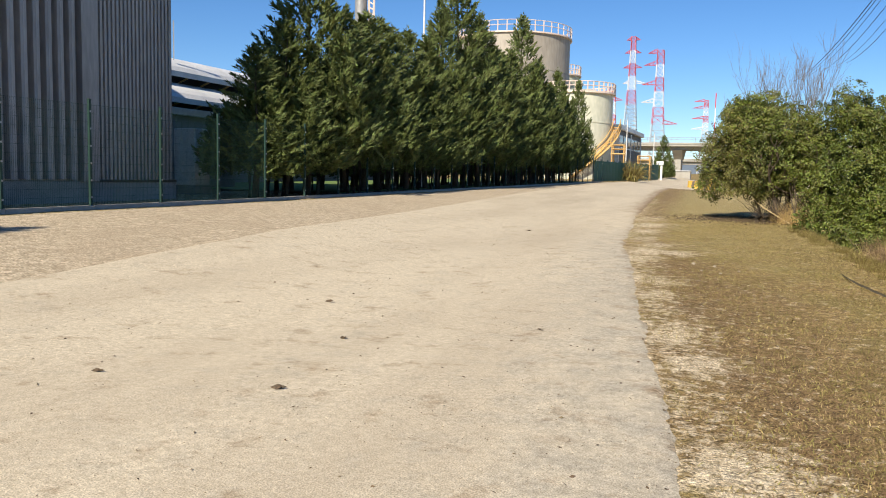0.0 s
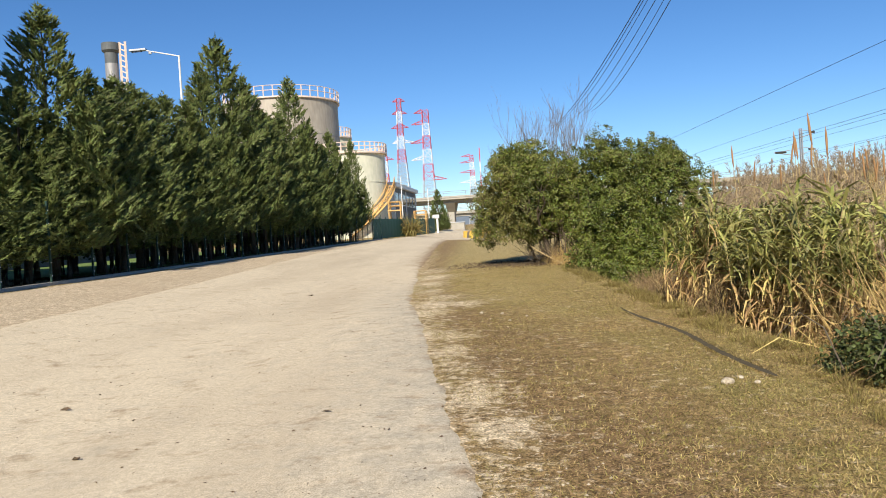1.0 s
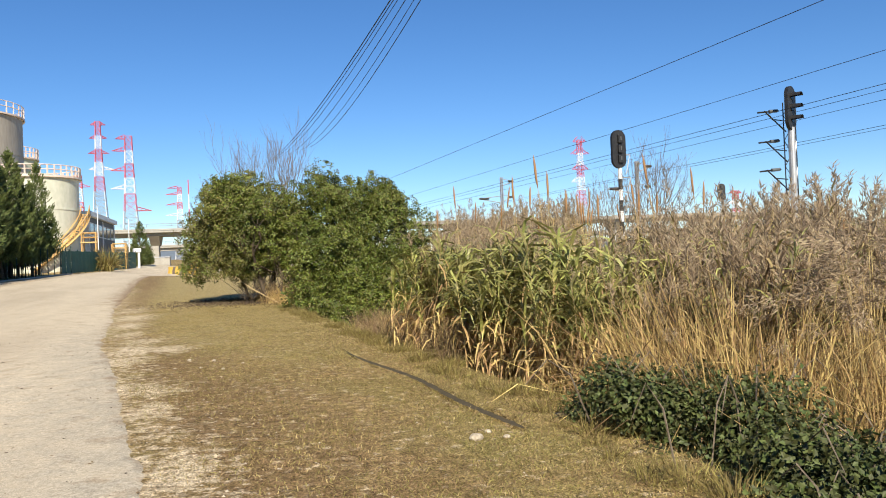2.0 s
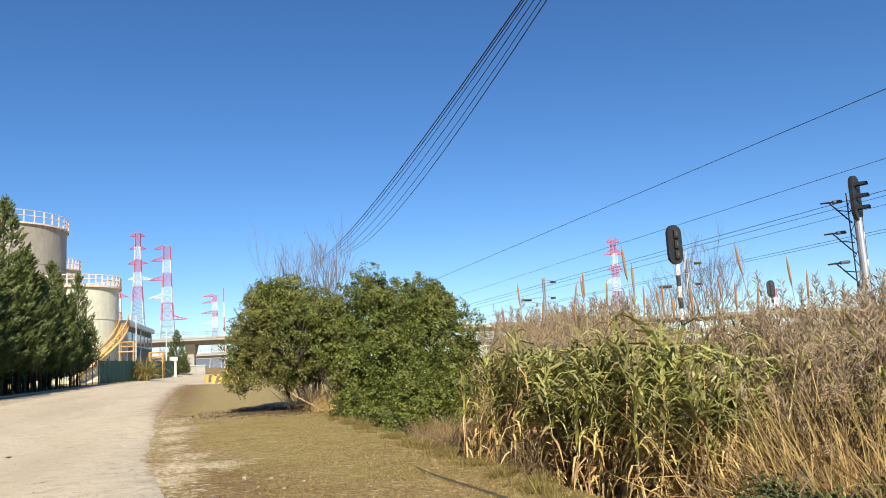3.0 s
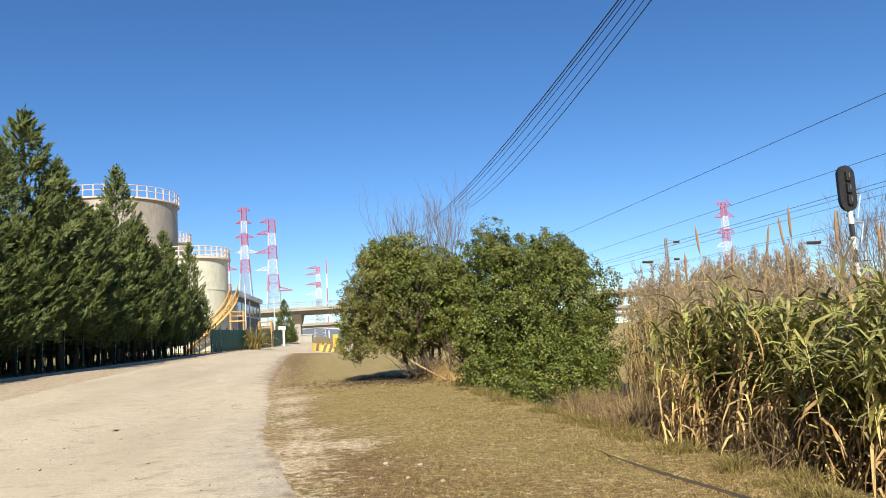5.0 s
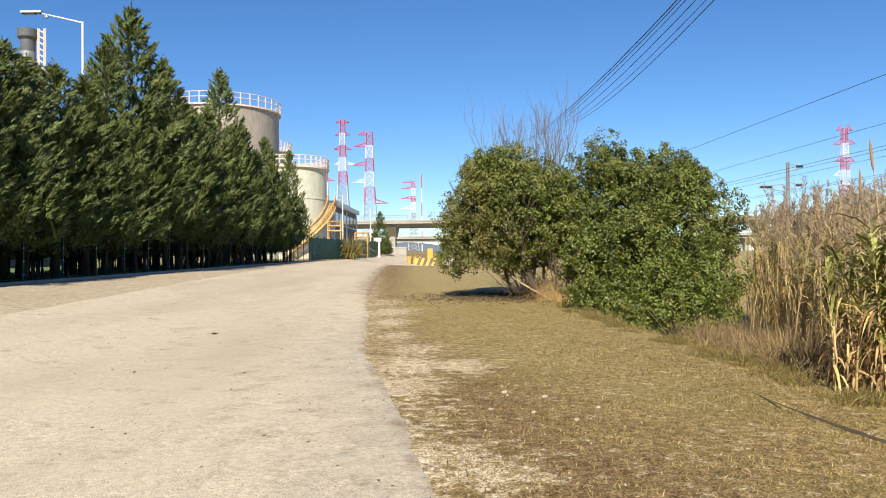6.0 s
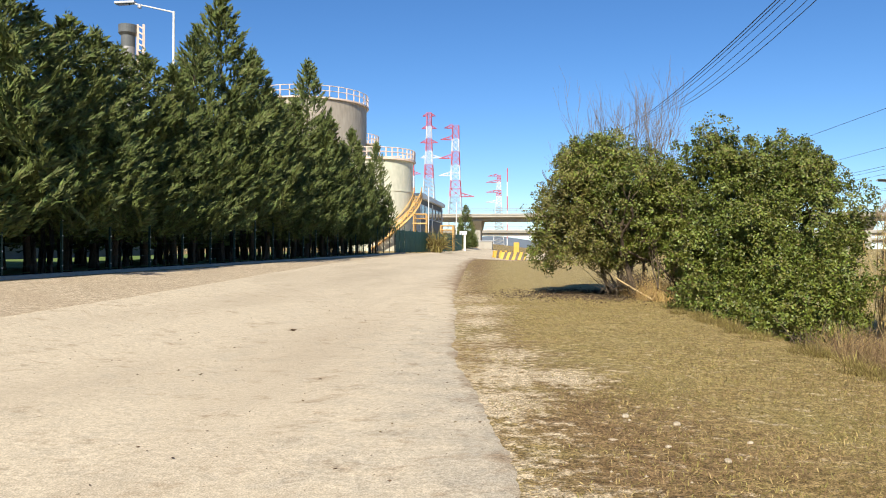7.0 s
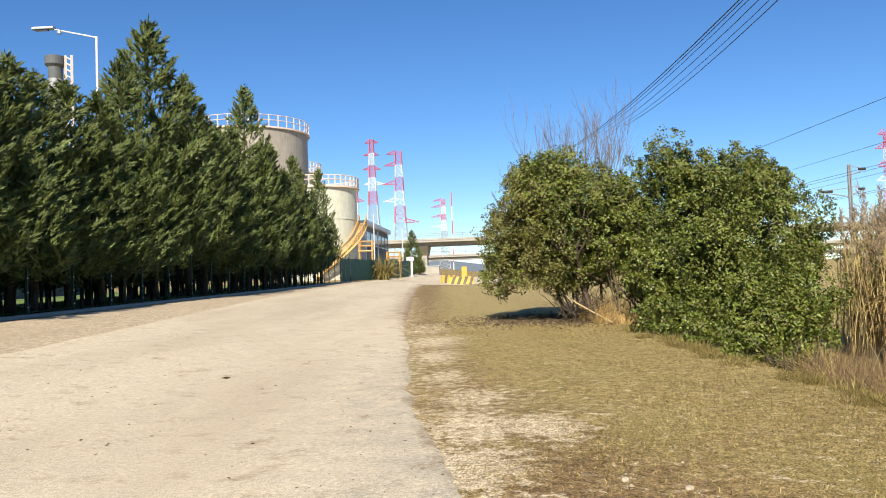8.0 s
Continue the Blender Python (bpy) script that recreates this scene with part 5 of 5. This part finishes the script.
# giant cane, green above and straw below
canes = [cane(s_, 17, 2.75, 0.92, "giant cane with yellow-green leaves over dry straw stalks", "giant_cane", 0.1, 0.82, 0.056, 0.2, 0.36) for s_ in (51, 52, 53)]
pl = []
for y in np.arange(12.2, 18.0, 0.5):
    for k in range(6):
        x = bank_at(y) + 1.05 + 0.62 * k + rs.uniform(-0.25, 0.25)
        if x < 0.1 + 0.6 * (y - 4.1):
            pl.append((x, y + rs.uniform(-0.3, 0.3), rs.uniform(0.68, 0.9) * (0.88 if k == 0 else 1.0)))
scatter(canes, pl, rs)
# tall tan reeds behind
tans = [cane(s_, 19, 2.9, 0.31, "tall dry tan reeds with feathery plumes", "tall_reed", 0.75, 0.4, 0.02, 0.14, 0.32) for s_ in (54, 55)]
pl = []
for k in range(100):
    y = rs.uniform(17.0, 28.5)
    pl.append((0.6 + 0.255 * (y - 2.26) + rs.uniform(0, 4.5), y, rs.uniform(0.62, 0.95)))
pl += [(rs.uniform(9.0, 12), rs.uniform(13, 20), rs.uniform(0.85, 1.1)) for k in range(40)]
for k in range(40):
    y = rs.uniform(22.0, 31.0)
    pl.append((max(-1.2 + 0.43 * (y - 11.2), 0.5 + 0.25 * (y - 2.26)) + rs.uniform(0, 3.5), y, rs.uniform(0.9, 1.1)))
pl += [(rs.uniform(8.7, 12.5), rs.uniform(29.0, 35.0), rs.uniform(1.05, 1.3)) for k in range(40)]
pl += [(7.9 + 0.19 * k, 29.5 + 1.3 * (k % 3), 1.0 + 0.06 * (k % 4)) for k in range(14)]
scatter(tans, pl, rs)
# brown-grey reeds nearer on the right
browns = [cane(s_, 19, 2.35, 0.3, "brown and grey-green reeds with drooping plumes", "brown_reed", 0.6, 0.42, 0.03, 0.2, 0.32) for s_ in (56, 57)]
pl = [(rs.uniform(7.8, 11.8), rs.uniform(8.5, 12.8), rs.uniform(0.7, 0.98)) for k in range(70)]
pl += [(rs.uniform(8.5, 14), rs.uniform(4.5, 8.5), rs.uniform(0.85, 1.1)) for k in range(40)]
for k in range(70):
    y = rs.uniform(10.5, 16)
    pl.append((0.5 + 0.62 * (y - 4.1) + rs.uniform(0, 3.5), y, rs.uniform(0.8, 1.08)))
scatter(browns, pl, rs)
# dry golden grass along the ditch and before the reeds
def ditch_spots(n, y0, y1, depth, lo, hi):
    """Places past the bank's crest, clear of the bushes."""
    out = []
    for k in range(n):
        y_ = rs.uniform(y0, y1)
        x_ = max(bank_at(y_) + 0.55, -0.8 + 0.303 * (y_ - 9.24)) + rs.uniform(0, depth)
        out.append((x_, y_, rs.uniform(lo, hi)))
    return out


golds = [tuft(s_, 420, 1.35, M_STRAW, "tuft of tall dry golden grass", spread=0.5, droop=1.7, lean=0.16) for s_ in (58, 59)]
pl = ditch_spots(26, 17.5, 26.5, 2.2, 0.55, 0.85)
pl += [(rs.uniform(4.8, 8.4), rs.uniform(8.6, 12.0), rs.uniform(1.05, 1.7)) for k in range(104)]
pl += [(rs.uniform(6.2, 9.8), rs.uniform(5.5, 9.4), rs.uniform(1.0, 1.5)) for k in range(56)]
pl += [(rs.uniform(1.5, 2.6), rs.uniform(33.5, 37), rs.uniform(0.5, 0.8)) for k in range(10)]
scatter(golds, pl, rs)
reds = [tuft(60, 300, 1.15, M_DRYBROWN, "tuft of brown withered grass", droop=1.5, lean=0.14, spread=0.45)]
pl = ditch_spots(52, 14.5, 26.5, 2.0, 0.6, 1.0)
pl += [(rs.uniform(5.2, 7.6), rs.uniform(8.8, 12.0), rs.uniform(0.8, 1.3)) for k in range(40)]
scatter(reds, pl, rs)
greens = [tuft(61, 120, 0.3, M_GRASS, "tuft of green grass at the bank's edge", "grass_tuft", 0.22, 0.9, 0.012)]
pl = [(bank_at(y_) + rs.uniform(-0.25, 0.25), y_, rs.uniform(0.4, 0.9)) for y_ in [rs.uniform(6, 31) for k in range(110)]]
scatter(greens, pl, rs)


def plume_reed(seed, label):
    """A few bent stalks, each with a soft drooping seed head."""
    rng = np.random.default_rng(seed)
    t = thing("plume_reed", 0, 0, 0, label, "reed", "plume reeds")
    bm = bmesh.new()
    P, D = [], []
    for k in range(5):
        a = rng.uniform(0, 6.28)
        o = np.array([rng.normal(scale=0.25), rng.normal(scale=0.25), 0])
        lv = np.array([math.cos(a), math.sin(a), 0])
        hh = rng.uniform(1.5, 2.3)
        path = lambda u: o + np.array([0, 0, hh * u]) + lv * 0.28 * u ** 2.2
        tube(bm, [tuple(path(u) - (0, 0, 0.1 * (u == 0))) for u in (0, 0.4, 0.75, 1.0)], [0.006, 0.0055, 0.004, 0.002], 4)
        m = 95
        u = rng.uniform(0, 1, m)
        w = 0.05 * np.sin(np.pi * np.clip(u * 0.9 + 0.08, 0, 1)) + 0.008
        arc = path(1.0)[None] + lv[None] * (0.2 * u)[:, None] + np.array([[0, 0, 1.0]]) * (0.2 * u - 0.22 * u ** 2)[:, None]
        P.append(arc + rng.normal(size=(m, 3)) * w[:, None])
        D.append(lv[None] * 0.9 + np.array([[0, 0, -0.25]]) + rng.normal(scale=0.5, size=(m, 3)))
    part("stalk", bm, M_STALK, t)["kind"] = "stuff"
    leaf_cloud("seed_head_mass", np.concatenate(P), np.concatenate(D), 0.07, 0.012, M_PLUME, rng, t, "soft grey-brown drooping seed heads")["kind"] = "stuff"
    return t


heads = [plume_reed(s_, "bent dry reeds with soft drooping seed heads") for s_ in (65, 66)]
pl = [(rs.uniform(5.4, 9.2), rs.uniform(8.2, 12.4), rs.uniform(0.85, 1.2)) for k in range(44)]
pl += [(rs.uniform(6.8, 10.0), rs.uniform(5.6, 8.4), rs.uniform(0.8, 1.15)) for k in range(22)]
scatter(heads, pl, rs)


def seed_spike(seed, label):
    rng = np.random.default_rng(seed)
    t = thing("seed_spike", 0, 0, 0, label, "reed", "seed spikes")
    bm = bmesh.new()
    tube(bm, [(0, 0, 0), (0.03, 0, 1.6), (0.1, 0, 3.2), (0.16, 0, 3.9)], [0.012, 0.01, 0.008, 0.006], 4)
    part("stalk", bm, M_STALK, t)
    bm = bmesh.new()
    tube(bm, [(0.15, 0, 3.8), (0.165, 0, 3.9), (0.18, 0, 4.1), (0.19, 0, 4.25), (0.2, 0, 4.36)], [0.007, 0.018, 0.023, 0.017, 0.003], 7)
    part("spike", bm, M_CATTAIL, t, smooth=True)
    return t


spikes = [seed_spike(71, "tall stalk with a brown velvety seed spike")]
pl = [(rs.uniform(4.8, 9.0), rs.uniform(14, 21), rs.uniform(0.78, 0.97)) for k in range(26)]
pl += [(rs.uniform(8.5, 12), rs.uniform(9.5, 13), rs.uniform(0.6, 0.72)) for k in range(10)]
scatter(spikes, pl, rs)


def bramble(x, y, seed, R, H, n, label):
    rng = np.random.default_rng(seed)
    t = thing("bramble", x, y, float(h(x, y)), label, "shrub", "brambles")
    lobes = [(rng.normal(scale=R * 0.45), rng.normal(scale=R * 0.45), rng.uniform(0.15, 0.7) * H, *([rng.uniform(0.3, 0.5) * R] * 2), rng.uniform(0.25, 0.4) * H) for k in range(14)]
    pos, d = lobes_cloud(rng, lobes, n, 0.05, 0.5)
    leaf_cloud("foliage", pos, d, 0.058, 0.042, M_BRAMBLE, rng, t, "", True)["kind"] = "stuff"
    bm = bmesh.new()
    for k in range(8):
        a = rng.uniform(0, 6.28)
        p = Vector((rng.normal(scale=R * 0.4), rng.normal(scale=R * 0.4), 0))
        o = Vector((math.cos(a), math.sin(a), 0)) * rng.uniform(0.3, 0.9) * R
        tube(bm, [tuple(p), tuple(p + o * 0.4 + Vector((0, 0, H * 0.9))), tuple(p + o * 0.8 + Vector((0, 0, H * 1.15))), tuple(p + o * 1.2 + Vector((0, 0, H * 0.8)))], [0.009, 0.008, 0.006, 0.003], 4)
    part("cane_tangle", bm, M_TWIG, t, "thorny arching canes")["kind"] = "stuff"


for k, (x, y, R, H) in enumerate(((3.95, 9.7, 0.65, 0.75), (4.35, 8.6, 0.9, 0.95), (4.15, 7.5, 0.8, 0.75), (5.2, 7.7, 1.05, 1.1), (4.6, 6.5, 0.9, 0.85), (5.7, 6.4, 1.0, 1.0), (5.0, 9.1, 0.75, 0.95), (3.8, 6.7, 0.5, 0.45), (5.9, 8.5, 0.9, 1.05))):
    bramble(x, y, 80 + k, R, H * 0.86, 7200, "dark green bramble shrub over the ditch edge")

# conical tree and shrub by the gate, and an unseen tree behind the start of the walk
copy_thing(protos[1], pose(-13.4, 133, 1.2, 0, 0, 40) @ Matrix.Diagonal((0.75, 0.75, 0.8, 1)) @ Matrix.Diagonal([1 / c for c in protos[1].scale] + [1]))
# added out of view to cast the shadow on the gravel shoulder
copy_thing(protos[2], pose(-12.8, 0.6, 0.5, 0, 0, 10) @ Matrix.Diagonal((0.6, 0.6, 0.8, 1)) @ Matrix.Diagonal([1 / c for c in protos[2].scale] + [1]))
weeper = tuft(62, 420, 3.2, M_GRASS, "arching olive shrub before the screened fence", "weeping_shrub", 0.5, 1.1, 0.09)
tagged(weeper, category="shrub", group="")
weeper.matrix_basis = pose(-13.2, 98, float(h(-13.2, 98)))

# ---- verge: grass blades, bare sand, stones, litter ----
rng = np.random.default_rng(5)


def verge_points(n, y0, y1, power=1.0):
    y = y0 + (y1 - y0) * rng.uniform(0, 1, n) ** power
    e, b = np.interp(y, EDGE_Y, EDGE_X), np.interp(y, BANK_Y, BANK_X)
    u = rng.uniform(0, 1, n) * rng.uniform(0.9, 1.25, n)
    x = e + (b + 0.3 - e) * u
    cover = 0.5 + 0.5 * np.sin(x * 2.1 + 1.7 * np.sin(y * 0.9)) * np.sin(y * 1.3 + 0.7 * x)
    keep = rng.uniform(size=n) < np.clip(cover * 0.9 + (u - 0.25) * 0.9, 0.03, 1)
    keep &= (np.abs(x - gully_x(y)) > 0.1) | (y < 10.0) | (y > 17)
    return x[keep], y[keep]


for nm, n, material, hh, lab in (("grass", 165000, M_GRASS, 0.043, "short olive green verge grass"), ("dry_grass", 125000, M_GRASS_DRY, 0.04, "short withered straw-coloured grass")):
    x, y = verge_points(n, 1.0, 34, 1.3)
    m = len(x)
    base = np.stack([x, y, ground_z(x, y) - 0.004], 1)
    d = np.stack([rng.normal(size=m), rng.normal(size=m), np.full(m, 0.75)], 1)
    tagged(blades(nm, base, d, rng.uniform(0.1, 0.8, m), hh * rng.uniform(0.5, 1.6, m), 0.0065, material, rng, None, "", 2), lab, "grass", kind="stuff")


def flakes(name, centres, label, material, lift):
    """Many small ragged flat scabs."""
    V, F = [], []
    for cx, cy, r in centres:
        k = 9
        a = np.linspace(0, 2 * math.pi, k, endpoint=False) + rng.uniform(0, 1)
        rr_ = r * rng.uniform(0.5, 1.2, k)
        xx, yy = cx + rr_ * np.cos(a) * 1.35, cy + rr_ * np.sin(a)
        zz = ground_z(xx, yy) + 0.001
        o = len(V)
        V.append((cx, cy, float(ground_z(cx, cy)) + lift))
        V += list(zip(xx.tolist(), yy.tolist(), zz.tolist()))
        F += [(o, o + 1 + j, o + 1 + (j + 1) % k) for j in range(k)]
    return tagged(mesh_ob(name, [tuple(map(float, v)) for v in V], F, material), label, "bare ground", kind="stuff")


cs = []
for k in range(900):
    y = 4.5 + 36 * rng.uniform() ** 1.3
    cs.append((float(np.interp(y, EDGE_Y, EDGE_X)) + abs(rng.normal(scale=0.35)) - 0.02, y, abs(rng.normal(scale=0.01)) + 0.005))
flakes("sand_crumbs", cs, "small pale crumbs of sand along the road edge", M_SAND, 0.005)
for nm, n, lo, hi in (("pebbles", 700, 0.004, 0.014),):
    V, F = [], []
    for k in range(n):
        y = 4 + 24 * rng.uniform() ** 1.5
        e = float(np.interp(y, EDGE_Y, EDGE_X))
        x = e + abs(rng.normal(scale=1.0))
        r = rng.uniform(lo, hi) * (1.6 if rng.uniform() < 0.06 else 1)
        z = float(ground_z(x, y))
        o = len(V)
        q = rng.uniform(0.7, 1.3, 6) * r
        V += [(x + q[0], y, z), (x, y + q[1], z), (x - q[2], y, z), (x, y - q[3], z), (x, y, z + q[4] * 0.8), (x, y, z - q[5])]
        F += [(o, o + 1, o + 4), (o + 1, o + 2, o + 4), (o + 2, o + 3, o + 4), (o + 3, o, o + 4)]
    tagged(mesh_ob(nm, [tuple(map(float, v)) for v in V], F, M_STONE), "small pale pebbles strewn over the verge", "pebbles", kind="stuff")


def rock(x, y, r, seed):
    rg = np.random.default_rng(seed)
    bm = bmesh.new()
    bmesh.ops.create_icosphere(bm, subdivisions=2, radius=r)
    for v in bm.verts:
        v.co = Vector((v.co.x * 1.3, v.co.y, v.co.z * 0.7)) * (1 + 0.12 * float(np.sin(v.co.x * 40 / (r * 20) + seed)) + rg.uniform(-0.06, 0.06))
    o = part("stone", bm, M_STONE)
    o.matrix_world = pose(x, y, float(ground_z(x, y)) + r * 0.3, 0, 0, rg.uniform(0, 360))
    tagged(o, "pale rounded stone lying in the grass", "stone", "loose stones")


for k, (x, y, r) in enumerate(((2.33, 9.8, 0.06), (2.6, 9.75, 0.03), (2.5, 10.0, 0.03), (-0.53, 17.2, 0.032), (-0.11, 17.0, 0.035), (0.05, 15.8, 0.03), (0.35, 16.4, 0.022), (-0.3, 16.2, 0.022))):
    rock(x, y, r, k)
# loose pale and dark grit on the road
for nm, n, material, lab in (("pale_grit", 5200, M_STONE, "fine pale grit strewn over the road"), ("dark_grit", 2600, M_LITTER, "fine dark grit and crumbs strewn over the road")):
    gy = 3.0 + 24 * rng.uniform(size=n) ** 1.7
    gx = np.interp(gy, EDGE_Y, EDGE_X) - 0.03 - 7.5 * rng.uniform(size=n) ** 1.6
    gr = rng.uniform(0.003, 0.0085, n)
    ga = rng.uniform(0, 6.28, n)
    V = np.empty((n, 4, 3))
    gz = h(gx, gy) + 0.013
    for k in range(3):
        V[:, k] = np.stack([gx + gr * np.cos(ga + 2.1 * k) * 1.3, gy + gr * np.sin(ga + 2.1 * k), gz], 1)
    V[:, 3] = np.stack([gx, gy, gz + gr * 0.9], 1)
    o = np.arange(n)[:, None] * 4
    F = np.concatenate([o + np.array([[0, 1, 3]]), o + np.array([[1, 2, 3]]), o + np.array([[2, 0, 3]])])
    tagged(mesh_ob(nm, V.reshape(-1, 3), F, material), lab, "grit", kind="stuff")
# litter on the road
n = 480
y = 3.2 + 26 * rng.uniform(size=n) ** 1.4
e = np.interp(y, EDGE_Y, EDGE_X)
x = e - 0.1 - 7 * rng.uniform(size=n) ** 1.3
pos = np.stack([x, y, h(x, y) + 0.02], 1)
d = np.stack([rng.normal(size=n), rng.normal(size=n), rng.normal(scale=0.12, size=n)], 1)
tagged(leaf_cloud("leaf_litter", pos, d, 0.04, 0.016, M_LITTER, rng), "small dead leaves and bits strewn on the road", "leaf litter", kind="stuff")
# brown leaf litter, laid dense so its colour also deepens the bush's shadow
n = 5200
x, y = 0.4 + rng.normal(scale=1.35, size=n), 36.0 + rng.normal(scale=1.5, size=n)
d = np.stack([rng.normal(size=n), rng.normal(size=n), rng.normal(scale=0.15, size=n)], 1)
tagged(leaf_cloud("fallen_leaves", np.stack([x, y, ground_z(x, y) + 0.015], 1), d, 0.075, 0.045, M_LITTER, rng), "brown fallen leaves under the bush, also darkening its shadow", "leaf litter", kind="stuff")
for k, (x, y, L) in enumerate(((-2.97, 5.82, 0.14), (-1.67, 9.15, 0.1), (-3.4, 7.75, 0.1), (-5.76, 23.5, 0.16), (-4.7, 9.7, 0.12), (-4.6, 5.6, 0.1))):
    z = float(h(x, y)) + 0.024
    o = leaf_cloud("dead_leaf", np.array([[0.0, 0, 0], [0.02, 0.03, 0.005]]), np.array([[1.0, 0.3, 0.08], [0.9, -0.4, 0.1]]), L, L * 0.45, M_LITTER, rng)
    o.matrix_world = pose(x, y, z)
    tagged(o, "curled brown dead leaf on the road", "leaf", "dead leaves")

# dark strip almost flush with the ground: the gully's shade put into colour
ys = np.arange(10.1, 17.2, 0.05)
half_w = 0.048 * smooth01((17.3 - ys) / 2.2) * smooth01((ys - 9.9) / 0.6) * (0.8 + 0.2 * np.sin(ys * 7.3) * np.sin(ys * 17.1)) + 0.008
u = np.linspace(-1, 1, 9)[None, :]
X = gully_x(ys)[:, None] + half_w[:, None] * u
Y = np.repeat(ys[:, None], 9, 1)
tagged(grid_mesh("gully_shade_strip", X, Y, np.maximum(ground_z(X, Y), h(X, Y) - 0.012) + 0.006, M_GULLY_SHADE), "dark strip painted as the shade along a narrow gully", "gully", kind="structure")


def slim_pole(x, y, H, label):
    t = thing("slim_pole", x, y, float(h(x, y)), label, "pole", "slim white poles")
    bm = bmesh.new()
    beam(bm, (0, 0, -0.2), (0, 0, H), 0.07, 8, 0.05)
    part("shaft", bm, M_WHITE, t)
    bm = bmesh.new()
    beam(bm, (0, 0, H), (0, 0, H + 0.12), 0.09, 8)
    part("cap", bm, M_GALV, t)


slim_pole(-15.6, 108, 8.0, "slim white steel pole by the screened fence")
slim_pole(-13.1, 117, 6.6, "slim white steel pole beside the gate post")
for k in range(9):
    x, y = 0.2 + 0.55 * k, 96 + 3.0 * k
    t = thing("fence_stake", x, y, float(h(x, y)), "weathered grey wooden fence stake", "stake", "fence stakes")
    bm = bmesh.new()
    beam(bm, (0, 0, -0.2), (0.03 * (k % 3 - 1), 0, 1.25 + 0.1 * (k % 2)), 0.07, 6, 0.055)
    part("stake_shaft", bm, M_TWIG, t)
